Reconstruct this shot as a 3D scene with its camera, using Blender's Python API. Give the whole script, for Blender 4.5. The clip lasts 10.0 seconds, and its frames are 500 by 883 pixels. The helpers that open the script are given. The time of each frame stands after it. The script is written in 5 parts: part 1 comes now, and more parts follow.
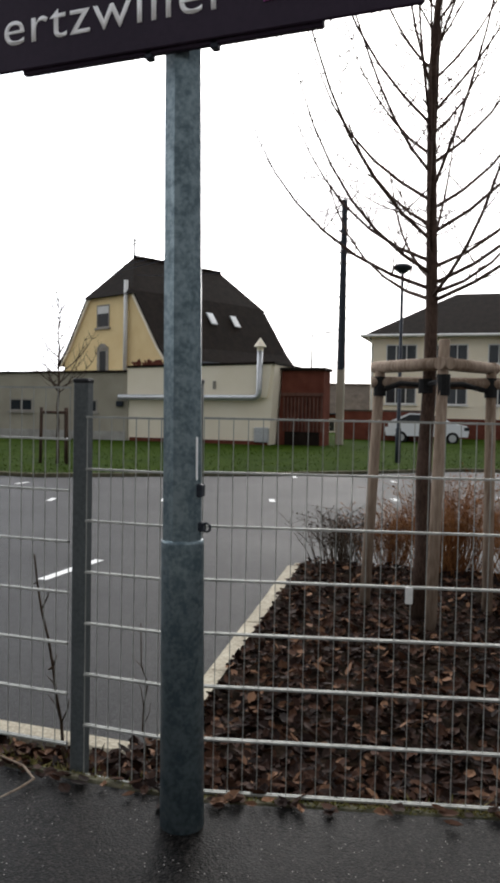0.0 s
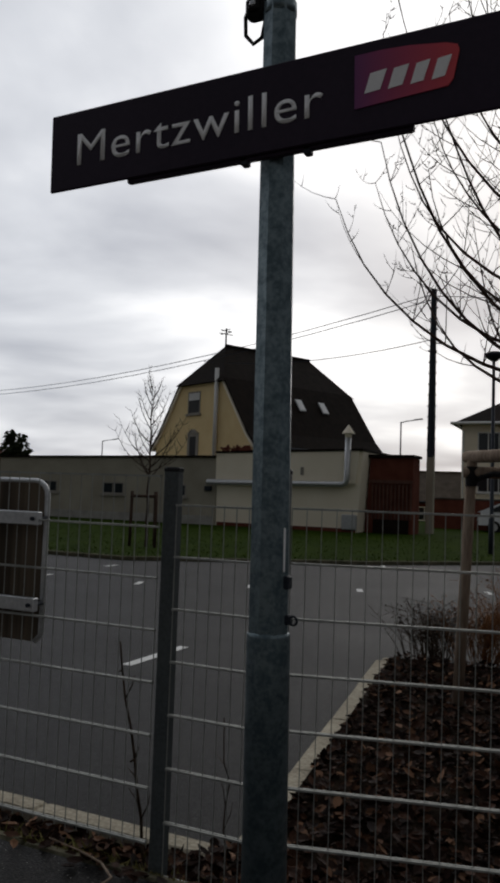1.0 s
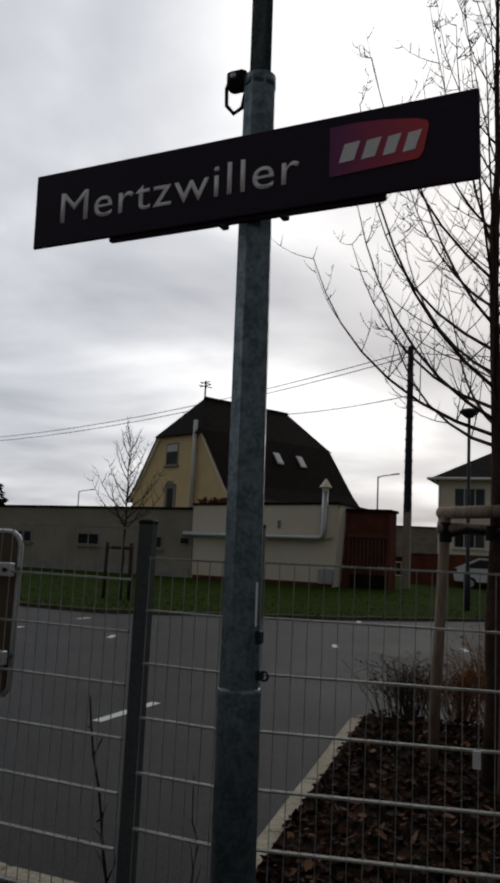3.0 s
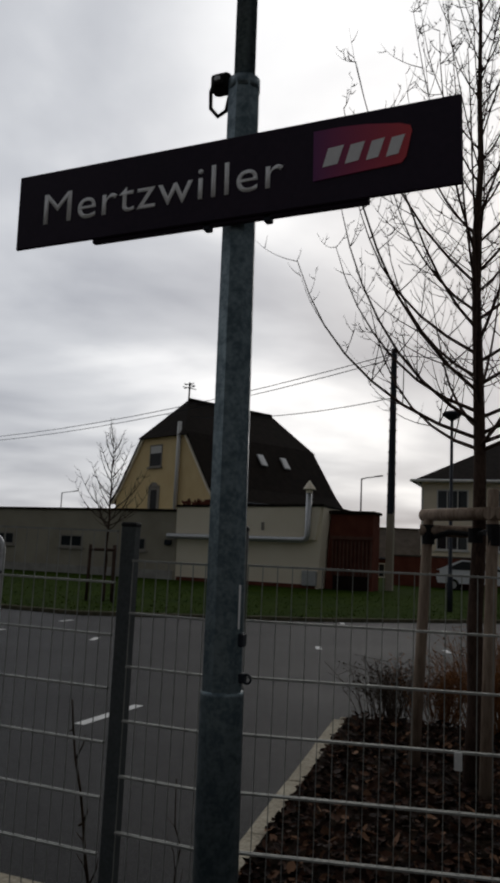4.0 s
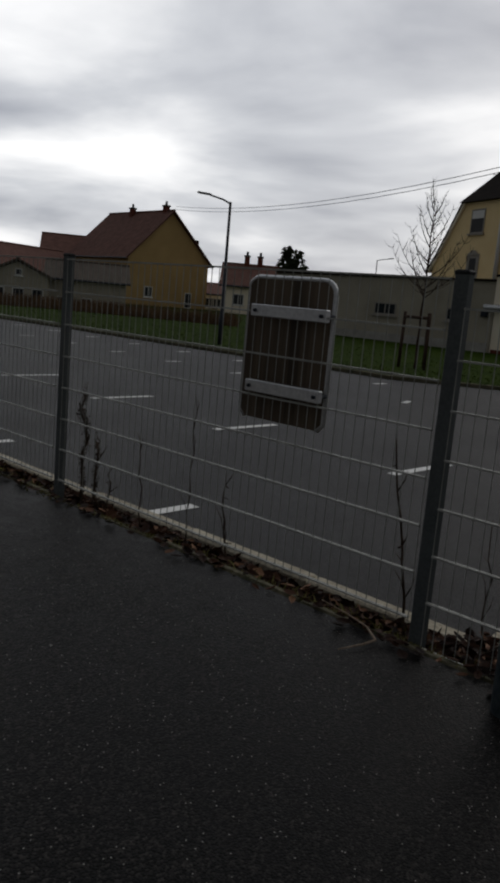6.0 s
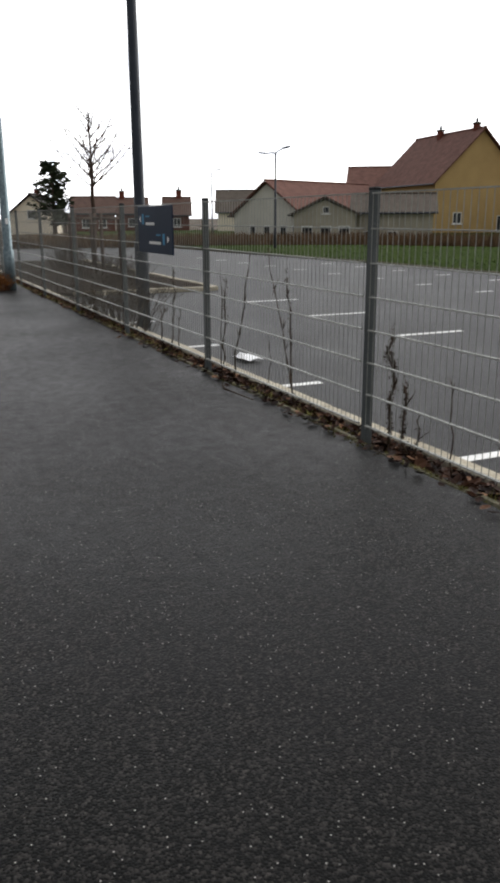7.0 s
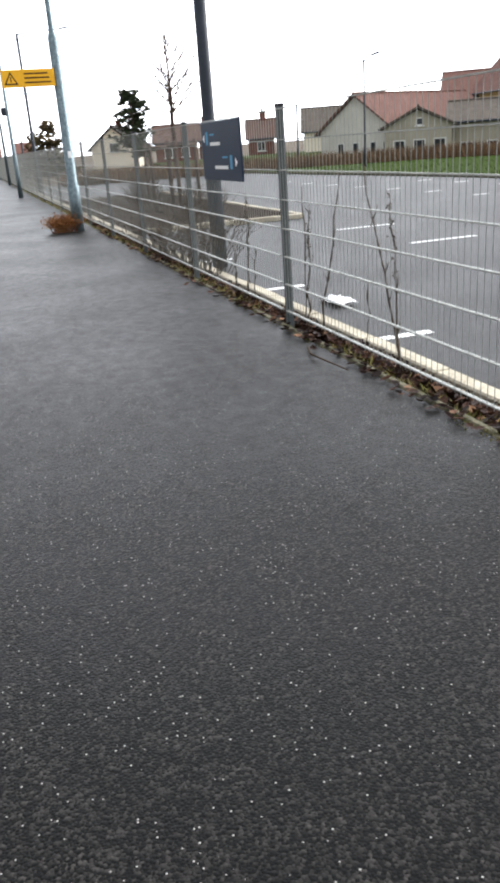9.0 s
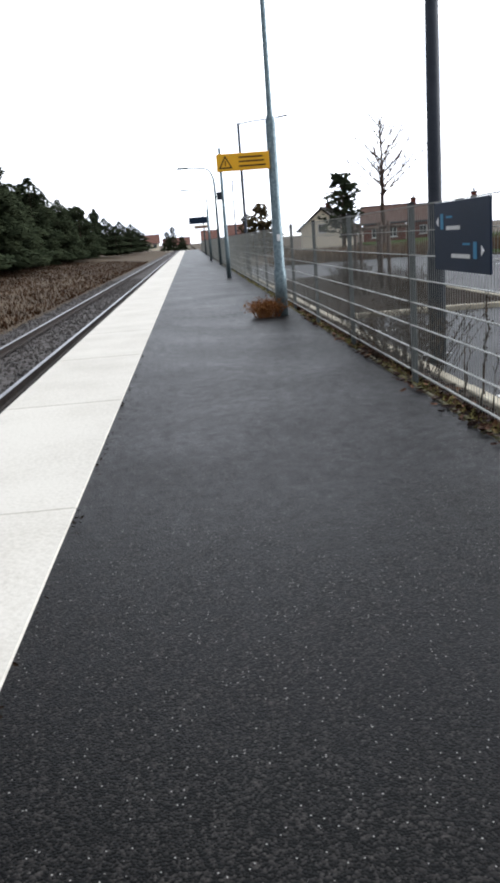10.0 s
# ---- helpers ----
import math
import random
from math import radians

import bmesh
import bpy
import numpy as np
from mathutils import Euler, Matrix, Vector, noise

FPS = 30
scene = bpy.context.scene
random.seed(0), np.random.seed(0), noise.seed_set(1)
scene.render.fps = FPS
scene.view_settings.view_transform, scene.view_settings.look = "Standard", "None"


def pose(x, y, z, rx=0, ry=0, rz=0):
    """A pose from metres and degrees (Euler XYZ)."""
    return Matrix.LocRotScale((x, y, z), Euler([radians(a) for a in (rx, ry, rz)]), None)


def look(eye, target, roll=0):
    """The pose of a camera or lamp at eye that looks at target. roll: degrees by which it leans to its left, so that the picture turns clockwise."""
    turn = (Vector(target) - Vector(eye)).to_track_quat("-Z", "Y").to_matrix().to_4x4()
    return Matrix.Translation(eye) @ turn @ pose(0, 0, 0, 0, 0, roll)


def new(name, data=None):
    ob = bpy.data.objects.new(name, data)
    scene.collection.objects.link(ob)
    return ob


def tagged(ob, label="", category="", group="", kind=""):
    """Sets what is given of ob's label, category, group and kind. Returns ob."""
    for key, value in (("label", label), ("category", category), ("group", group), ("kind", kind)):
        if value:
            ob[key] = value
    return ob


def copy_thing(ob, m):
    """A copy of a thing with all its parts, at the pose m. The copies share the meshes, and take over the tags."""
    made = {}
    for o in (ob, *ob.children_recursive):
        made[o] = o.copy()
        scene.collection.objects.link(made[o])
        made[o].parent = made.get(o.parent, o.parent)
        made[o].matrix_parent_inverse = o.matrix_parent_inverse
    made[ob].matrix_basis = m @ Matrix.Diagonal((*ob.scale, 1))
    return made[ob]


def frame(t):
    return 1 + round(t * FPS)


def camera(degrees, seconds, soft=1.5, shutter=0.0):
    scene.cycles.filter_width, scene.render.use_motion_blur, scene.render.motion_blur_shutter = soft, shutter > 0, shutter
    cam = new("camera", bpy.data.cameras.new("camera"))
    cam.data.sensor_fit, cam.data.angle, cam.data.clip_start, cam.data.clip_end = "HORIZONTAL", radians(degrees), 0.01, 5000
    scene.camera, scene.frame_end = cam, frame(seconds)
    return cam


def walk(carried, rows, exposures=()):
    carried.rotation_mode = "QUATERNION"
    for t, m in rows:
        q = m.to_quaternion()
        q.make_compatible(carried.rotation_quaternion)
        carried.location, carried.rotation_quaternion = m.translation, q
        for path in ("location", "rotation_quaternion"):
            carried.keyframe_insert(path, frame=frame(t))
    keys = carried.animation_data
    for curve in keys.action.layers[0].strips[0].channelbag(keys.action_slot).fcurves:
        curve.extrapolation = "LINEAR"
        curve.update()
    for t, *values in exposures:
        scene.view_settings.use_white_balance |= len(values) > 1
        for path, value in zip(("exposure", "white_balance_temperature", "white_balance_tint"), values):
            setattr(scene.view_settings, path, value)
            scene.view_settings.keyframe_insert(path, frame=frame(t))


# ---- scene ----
cam = camera(34.9, 10.0, soft=3.5)
PATH = [
    (0, (0.044, 0.115, 1.299), (-0.603, 2.006, 1.22), 1.1),
    (0.2, (0.036, 0.117, 1.303), (-0.679, 1.983, 1.395), 1.3),
    (0.5, (0.04, 0.112, 1.312), (-0.703, 1.966, 1.412), 1.0),
    (1, (0.039, 0.118, 1.315), (-0.815, 1.922, 1.445), 2.0),
    (1.5, (0.05, 0.121, 1.313), (-0.836, 1.91, 1.441), 0.7),
    (2, (0.059, 0.11, 1.316), (-0.79, 1.911, 1.506), 1.8),
    (3.5, (0.064, 0.09, 1.32), (-0.727, 1.908, 1.587), 2.7),
    (4, (0.066, 0.091, 1.322), (-0.7, 1.918, 1.591), 2.7),
    (4.5, (0.072, 0.087, 1.319), (-0.669, 1.923, 1.603), 2.3),
    (5, (0.072, 0.087, 1.32), (-0.682, 1.918, 1.596), 2.6),
    (5.5, (0.046, 0.108, 1.299), (-0.834, 1.902, 1.37), 3.3),
    (5.7, (-0.005, 0.122, 1.269), (-1.071, 1.817, 1.245), 5.6),
    (5.8, (-0.022, 0.127, 1.255), (-1.18, 1.754, 1.127), 5.5),
    (6, (0.045, 0.014, 1.233), (-1.311, 1.441, 0.882), 5.0),
    (6.2, (-0.073, 0.138, 1.232), (-1.561, 1.396, 0.782), 3.5),
    (7.3, (-0.212, 0.146, 1.248), (-1.989, 0.861, 0.672), -1.2),
    (7.4, (-0.324, 0.241, 1.199), (-2.056, 1.008, 0.56), -1.0),
    (7.5, (-0.442, 0.327, 1.137), (-2.12, 1.219, 0.515), -1.8),
    (7.6, (-0.41, 0.32, 1.176), (-2.034, 1.309, 0.557), -2.4),
    (7.8, (-0.389, 0.279, 1.186), (-1.946, 1.298, 0.454), -0.5),
    (8, (-0.472, 0.334, 1.19), (-2.07, 1.221, 0.377), -1.3),
    (8.5, (-0.873, 0.563, 1.163), (-2.598, 1.216, 0.39), -3.1),
    (9, (-1.355, 0.683, 1.181), (-3.146, 1.23, 0.479), -4.2),
    (9.5, (-1.939, 0.793, 1.195), (-3.835, 1.052, 0.613), -5.8),
    (10, (-2.62, 0.844, 1.225), (-4.555, 0.952, 0.731), -4.5),
]
walk(cam, [(t, look(eye, target, roll)) for t, eye, target, roll in PATH],
     exposures=[(0.0, 1.1, 6500, 10), (0.1, 0.5, 6500, 10), (0.2, -0.35, 6500, 10), (0.3, -0.75, 6500, 10), (1.0, -0.8, 6500, 10), (3.5, -0.97, 6500, 10),
                (5.5, -1.18, 6500, 10), (6.2, -0.7, 6550, 10), (6.7, 0.5, 6600, 10), (7.3, 1.2, 6700, 10), (8.0, 1.65, 6650, 10), (9.0, 2.1, 6400, 10),
                (9.5, 1.75, 6150, 10), (10.0, 1.35, 6150, 10)])

# ---- world and sun: an overcast winter sky ----
world = bpy.data.worlds.new("overcast_sky")
scene.world = world
world.use_nodes = True
wn, wl = world.node_tree.nodes, world.node_tree.links
wn.clear()
w_out = wn.new("ShaderNodeOutputWorld")
w_bg = wn.new("ShaderNodeBackground")
w_sky = wn.new("ShaderNodeTexSky")
w_sky.sky_type, w_sky.sun_disc = "NISHITA", False
w_sky.sun_elevation, w_sky.sun_rotation = radians(24), radians(-8)
w_sky.altitude, w_sky.air_density, w_sky.dust_density = 200, 1.0, 3.0
w_tc = wn.new("ShaderNodeTexCoord")
w_sep = wn.new("ShaderNodeSeparateXYZ")
wl.new(w_tc.outputs["Generated"], w_sep.inputs[0])
w_up = wn.new("ShaderNodeMath")
w_up.operation, w_up.inputs[1].default_value = "MAXIMUM", 0.0
wl.new(w_sep.outputs["Z"], w_up.inputs[0])
w_up2 = wn.new("ShaderNodeMath")
w_up2.operation, w_up2.inputs[1].default_value = "ADD", 0.16
wl.new(w_up.outputs[0], w_up2.inputs[0])
w_div = wn.new("ShaderNodeVectorMath")
w_div.operation = "DIVIDE"
w_com = wn.new("ShaderNodeCombineXYZ")
wl.new(w_up2.outputs[0], w_com.inputs[0]), wl.new(w_up2.outputs[0], w_com.inputs[1])
w_com.inputs[2].default_value = 1.0
wl.new(w_tc.outputs["Generated"], w_div.inputs[0]), wl.new(w_com.outputs[0], w_div.inputs[1])
w_n1 = wn.new("ShaderNodeTexNoise")
w_n1.inputs["Scale"].default_value, w_n1.inputs["Detail"].default_value = 0.95, 7.0
w_n1.inputs["Roughness"].default_value, w_n1.inputs["Distortion"].default_value = 0.46, 0.25
wl.new(w_div.outputs[0], w_n1.inputs["Vector"])
w_ramp = wn.new("ShaderNodeValToRGB")
w_ramp.color_ramp.elements[0].position, w_ramp.color_ramp.elements[0].color = 0.34, (0.46, 0.485, 0.55, 1)
w_ramp.color_ramp.elements[1].position, w_ramp.color_ramp.elements[1].color = 0.70, (1.5, 1.5, 1.5, 1)
w_mid = w_ramp.color_ramp.elements.new(0.5)
w_mid.color = (0.8, 0.825, 0.875, 1)
wl.new(w_n1.outputs["Fac"], w_ramp.inputs[0])
w_mix = wn.new("ShaderNodeMix")
w_mix.data_type = "RGBA"
w_mix.inputs[0].default_value = 0.94
w_dim = wn.new("ShaderNodeVectorMath")
w_dim.operation = "SCALE"
w_dim.inputs["Scale"].default_value = 0.1
wl.new(w_sky.outputs[0], w_dim.inputs[0])
wl.new(w_dim.outputs[0], w_mix.inputs[6]), wl.new(w_ramp.outputs[0], w_mix.inputs[7])
w_dot = wn.new("ShaderNodeVectorMath")
w_dot.operation = "DOT_PRODUCT"
w_dot.inputs[1].default_value = Vector((-0.6, 0.73, 0.33)).normalized()
wl.new(w_tc.outputs["Generated"], w_dot.inputs[0])
w_glow = wn.new("ShaderNodeMapRange")
w_glow.interpolation_type = "SMOOTHSTEP"
for key, value in (("From Min", 0.1), ("From Max", 0.85), ("To Min", 0.32), ("To Max", 1.6)):
    w_glow.inputs[key].default_value = value
wl.new(w_dot.outputs["Value"], w_glow.inputs["Value"])
wl.new(w_glow.outputs[0], w_bg.inputs[1])
wl.new(w_mix.outputs[2], w_bg.inputs[0]), wl.new(w_bg.outputs[0], w_out.inputs[0])
sun = new("sun", bpy.data.lights.new("sun", "SUN"))
sun.data.energy, sun.data.angle, sun.data.color = 0.5, radians(40), (1.0, 0.96, 0.9)
sun.matrix_world = look((0, 0, 50), (4, -50, 28))


# ---- materials ----
def material(name, c1, c2, scale=6.0, rough=0.8, bump=0.2, metal=0.0, fine=60.0, spread=0.12, rough2=None, spec=0.12, streak=(1, 1, 1), rnd=0.0):
    """Two colours mixed by a coarse and a fine noise, with relief from the fine one."""
    m = bpy.data.materials.new(name)
    m.use_nodes = True
    n, l = m.node_tree.nodes, m.node_tree.links
    b = n["Principled BSDF"]
    tc = n.new("ShaderNodeTexCoord")
    mp = n.new("ShaderNodeMapping")
    mp.inputs["Scale"].default_value = streak
    geo = n.new("ShaderNodeNewGeometry")
    l.new(geo.outputs["Position"], mp.inputs[0])
    n1, n2 = n.new("ShaderNodeTexNoise"), n.new("ShaderNodeTexNoise")
    n1.inputs["Scale"].default_value, n1.inputs["Detail"].default_value = scale, 5
    n2.inputs["Scale"].default_value, n2.inputs["Detail"].default_value = fine, 3
    l.new(mp.outputs[0], n1.inputs["Vector"]), l.new(mp.outputs[0], n2.inputs["Vector"])
    add = n.new("ShaderNodeMath")
    add.operation = "MULTIPLY_ADD"
    add.inputs[1].default_value = 0.5
    l.new(n2.outputs["Fac"], add.inputs[0])
    half = n.new("ShaderNodeMath")
    half.operation, half.inputs[1].default_value = "MULTIPLY", 0.5
    l.new(n1.outputs["Fac"], half.inputs[0]), l.new(half.outputs[0], add.inputs[2])
    last = add
    if rnd:
        oi = n.new("ShaderNodeObjectInfo")
        r = n.new("ShaderNodeMath")
        r.operation, r.inputs[1].default_value = "MULTIPLY_ADD", rnd
        l.new(oi.outputs["Random"], r.inputs[0]), l.new(add.outputs[0], r.inputs[2])
        last = r
    ramp = n.new("ShaderNodeValToRGB")
    ramp.color_ramp.elements[0].position, ramp.color_ramp.elements[0].color = 0.5 - spread, (*c1, 1)
    ramp.color_ramp.elements[1].position, ramp.color_ramp.elements[1].color = 0.5 + spread, (*c2, 1)
    l.new(last.outputs[0], ramp.inputs[0]), l.new(ramp.outputs[0], b.inputs["Base Color"])
    b.inputs["Roughness"].default_value, b.inputs["Metallic"].default_value = rough, metal
    b.inputs["Specular IOR Level"].default_value = spec
    if rough2 is not None:
        mr = n.new("ShaderNodeMapRange")
        mr.inputs["From Min"].default_value, mr.inputs["From Max"].default_value = 0.35, 0.65
        mr.inputs["To Min"].default_value, mr.inputs["To Max"].default_value = rough, rough2
        l.new(n1.outputs["Fac"], mr.inputs[0]), l.new(mr.outputs[0], b.inputs["Roughness"])
    if bump:
        bp = n.new("ShaderNodeBump")
        bp.inputs["Strength"].default_value, bp.inputs["Distance"].default_value = bump, 0.02
        l.new(n2.outputs["Fac"], bp.inputs["Height"]), l.new(bp.outputs[0], b.inputs["Normal"])
    return m


def asphalt(name, c1, c2, chip, amount, rough, grain=120, spec=0.15, relief=0.6, low=0.1, high=0.5):
    """Stone chips of many greys in a dark binder, broad worn patches and rare bright chips."""
    m = bpy.data.materials.new(name)
    m.use_nodes = True
    n, l = m.node_tree.nodes, m.node_tree.links
    b = n["Principled BSDF"]
    geo = n.new("ShaderNodeNewGeometry")
    v = n.new("ShaderNodeTexVoronoi")
    v.inputs["Scale"].default_value = grain
    broad, mid = n.new("ShaderNodeTexNoise"), n.new("ShaderNodeTexNoise")
    broad.inputs["Scale"].default_value, broad.inputs["Detail"].default_value = 0.9, 6
    mid.inputs["Scale"].default_value, mid.inputs["Detail"].default_value = 75, 3
    patch, mott = n.new("ShaderNodeTexNoise"), n.new("ShaderNodeMix")
    patch.inputs["Scale"].default_value, patch.inputs["Detail"].default_value = 11, 5
    mott.inputs[0].default_value = 0.55
    l.new(broad.outputs["Fac"], mott.inputs[2]), l.new(patch.outputs["Fac"], mott.inputs[3])
    for t in (v, broad, mid, patch):
        l.new(geo.outputs["Position"], t.inputs["Vector"])
    sep = n.new("ShaderNodeSeparateColor")
    l.new(v.outputs["Color"], sep.inputs[0])
    mixf = n.new("ShaderNodeMath")
    mixf.operation = "MULTIPLY"
    even = n.new("ShaderNodeMapRange")
    for key, value in (("From Min", 0.3), ("From Max", 0.7), ("To Min", 0.38), ("To Max", 0.6)):
        even.inputs[key].default_value = value
    l.new(mid.outputs["Fac"], even.inputs["Value"])
    l.new(sep.outputs[1], mixf.inputs[0]), l.new(even.outputs[0], mixf.inputs[1])
    ramp = n.new("ShaderNodeValToRGB")
    ramp.color_ramp.elements[0].position, ramp.color_ramp.elements[0].color = low, (*c1, 1)
    ramp.color_ramp.elements[1].position, ramp.color_ramp.elements[1].color = high, (*c2, 1)
    l.new(mixf.outputs[0], ramp.inputs[0])
    wear = n.new("ShaderNodeMapRange")
    for key, value in (("From Min", 0.36), ("From Max", 0.64), ("To Min", 0.5), ("To Max", 1.5)):
        wear.inputs[key].default_value = value
    l.new(mott.outputs[0], wear.inputs["Value"])
    worn = n.new("ShaderNodeVectorMath")
    worn.operation = "SCALE"
    l.new(ramp.outputs[0], worn.inputs[0]), l.new(wear.outputs[0], worn.inputs["Scale"])
    rare, close, both = n.new("ShaderNodeMath"), n.new("ShaderNodeMath"), n.new("ShaderNodeMath")
    rare.operation, rare.inputs[1].default_value = "GREATER_THAN", 1 - amount
    close.operation, close.inputs[1].default_value = "LESS_THAN", 0.31
    both.operation = "MULTIPLY"
    l.new(sep.outputs[0], rare.inputs[0]), l.new(v.outputs["Distance"], close.inputs[0])
    l.new(rare.outputs[0], both.inputs[0]), l.new(close.outputs[0], both.inputs[1])
    mix = n.new("ShaderNodeMix")
    mix.data_type = "RGBA"
    mix.inputs[7].default_value = (*chip, 1)
    l.new(both.outputs[0], mix.inputs[0]), l.new(worn.outputs[0], mix.inputs[6]), l.new(mix.outputs[2], b.inputs["Base Color"])
    damp = n.new("ShaderNodeMapRange")
    for key, value in (("From Min", 0.36), ("From Max", 0.64), ("To Min", rough - 0.07), ("To Max", rough + 0.08)):
        damp.inputs[key].default_value = value
    l.new(mott.outputs[0], damp.inputs["Value"]), l.new(damp.outputs[0], b.inputs["Roughness"])
    b.inputs["Specular IOR Level"].default_value = spec
    bp = n.new("ShaderNodeBump")
    bp.inputs["Strength"].default_value, bp.inputs["Distance"].default_value = relief, 0.005
    bp.invert = True
    l.new(v.outputs["Distance"], bp.inputs["Height"]), l.new(bp.outputs[0], b.inputs["Normal"])
    return m


M_PLATFORM = asphalt("platform_asphalt", (0.0022, 0.0021, 0.002), (0.038, 0.0342, 0.031), (0.3, 0.285, 0.265), 0.022, 0.47, 145, 0.05, 0.35, 0.24, 0.62)
M_LOT = asphalt("lot_asphalt", (0.006, 0.0058, 0.006), (0.035, 0.0345, 0.035), (0.15, 0.15, 0.15), 0.01, 0.6, 120, 0.08, 0.35)
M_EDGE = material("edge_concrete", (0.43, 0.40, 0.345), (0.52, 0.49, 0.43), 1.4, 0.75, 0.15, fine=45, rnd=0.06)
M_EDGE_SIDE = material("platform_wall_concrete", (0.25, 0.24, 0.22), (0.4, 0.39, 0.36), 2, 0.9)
M_SOIL = material("leaf_litter_soil", (0.008, 0.0052, 0.0034), (0.028, 0.0185, 0.012), 5, 0.95, 0.8, fine=40, spec=0.02)
M_GROUND = material("winter_field", (0.04, 0.028, 0.016), (0.085, 0.06, 0.035), 0.3, 0.95, 0.6, fine=9)
M_GRASS = material("lawn", (0.012, 0.027, 0.001), (0.03, 0.05, 0.003), 0.9, 0.95, 0.8, fine=25, spec=0.02)
M_GRASS_BLADE = material("grass_blades", (0.012, 0.03, 0.001), (0.036, 0.058, 0.004), 0.8, 0.95, 0, fine=30, spec=0.0)
M_DRYGRASS = material("dry_grass", (0.024, 0.012, 0.007), (0.062, 0.033, 0.018), 0.6, 0.95, 0, fine=14, spec=0.02)
M_HEDGE = material("winter_hedge", (0.07, 0.045, 0.028), (0.17, 0.11, 0.066), 0.8, 0.95, 0, fine=14, spec=0.02)
M_BARN = material("grey_white_render", (0.50, 0.48, 0.43), (0.62, 0.60, 0.54), 0.7, 0.95, 0.15, fine=30)
M_BALLAST = material("ballast", (0.03, 0.027, 0.026), (0.10, 0.09, 0.084), 3, 0.9, 0.9, fine=26, spread=0.1)
M_RAIL_TOP = material("rail_steel", (0.15, 0.15, 0.16), (0.25, 0.25, 0.26), 3, 0.42, 0.02, metal=1.0)
M_RAIL = material("rail_rust", (0.018, 0.015, 0.013), (0.045, 0.034, 0.028), 8, 0.8, 0.2)
M_SLEEPER = material("sleeper_concrete", (0.06, 0.054, 0.05), (0.10, 0.09, 0.082), 5, 0.9, 0.3)
M_KERB = material("kerb_concrete", (0.25, 0.22, 0.165), (0.46, 0.415, 0.32), 3, 0.9, 0.4, fine=50)
M_FENCE = material("fence_wire_grey", (0.235, 0.24, 0.222), (0.34, 0.345, 0.32), 9, 0.5, 0.0, metal=0.25, fine=30)
M_POST = material("fence_post_grey", (0.055, 0.063, 0.065), (0.088, 0.097, 0.098), 4, 0.5, 0.05, fine=80)
M_CAP = material("post_cap_black", (0.012, 0.012, 0.013), (0.02, 0.02, 0.02), 4, 0.6, 0.0)
M_GALV = material("galvanised_steel", (0.085, 0.118, 0.134), (0.17, 0.215, 0.232), 22, 0.46, 0.05, metal=0.55, fine=70, spread=0.09, rough2=0.3)
M_SIGN = material("aubergine_enamel", (0.018, 0.010, 0.022), (0.024, 0.014, 0.028), 3, 0.5, 0.0, spec=0.2)
M_WHITE = material("white_lettering", (0.78, 0.78, 0.78), (0.84, 0.84, 0.84), 8, 0.6, 0)
M_STRIP = material("mossy_concrete", (0.05, 0.052, 0.03), (0.14, 0.125, 0.085), 6, 0.95, 0.4, fine=40)
M_DARKSTEEL = material("dark_lamp_steel", (0.018, 0.022, 0.03), (0.03, 0.035, 0.045), 5, 0.45, 0.02)
M_BARK = material("young_bark", (0.035, 0.022, 0.016), (0.085, 0.055, 0.042), 14, 0.9, 0.4, fine=90, streak=(1, 1, 0.3))
M_TWIG = material("twigs", (0.04, 0.026, 0.022), (0.075, 0.05, 0.045), 10, 0.9, 0, spec=0.02)
M_STAKE = material("round_wood_stake", (0.17, 0.12, 0.085), (0.32, 0.25, 0.19), 8, 0.9, 0.3, fine=60, streak=(1, 1, 0.15))
M_STRAP = material("black_rubber_strap", (0.01, 0.01, 0.01), (0.018, 0.018, 0.018), 10, 0.7, 0)
M_RENDER_Y = material("yellow_render", (0.74, 0.56, 0.29), (0.82, 0.65, 0.36), 1.2, 0.95, 0.15, fine=40)
M_RENDER_Y2 = material("ochre_render", (0.38, 0.26, 0.115), (0.45, 0.315, 0.14), 0.8, 0.95, 0.15, fine=40)
M_RENDER_W = material("cream_render", (0.80, 0.72, 0.57), (0.87, 0.80, 0.66), 0.8, 0.95, 0.15, fine=40)
M_CONCRETE = material("grey_concrete_block", (0.30, 0.275, 0.22), (0.40, 0.37, 0.30), 0.9, 0.95, 0.2, fine=40)
M_ROOF_D = material("dark_brown_tiles", (0.008, 0.0055, 0.004), (0.019, 0.013, 0.0095), 3, 0.9, 0.4, fine=30)
M_ROOF_R = material("red_clay_tiles", (0.09, 0.043, 0.034), (0.16, 0.082, 0.064), 2, 0.9, 0.4, fine=30)
M_ROOF_B = material("brown_clay_tiles", (0.055, 0.032, 0.025), (0.10, 0.06, 0.047), 2, 0.9, 0.4, fine=30)
M_ROOF_G = material("weathered_grey_tiles", (0.06, 0.049, 0.04), (0.115, 0.096, 0.078), 2, 0.9, 0.4, fine=30)
M_BRICK = material("red_brown_cladding", (0.10, 0.03, 0.02), (0.165, 0.054, 0.036), 2, 0.9, 0.2, fine=30)
M_GLASS = material("window_glass_dark", (0.02, 0.025, 0.03), (0.03, 0.035, 0.04), 1, 0.08, 0, spec=0.4)
M_DARKPANE = material("open_window_dark", (0.006, 0.006, 0.007), (0.012, 0.012, 0.012), 1, 0.4, 0, spec=0.1)
M_FRAME = material("window_frame_white", (0.6, 0.6, 0.58), (0.7, 0.7, 0.68), 3, 0.6, 0)
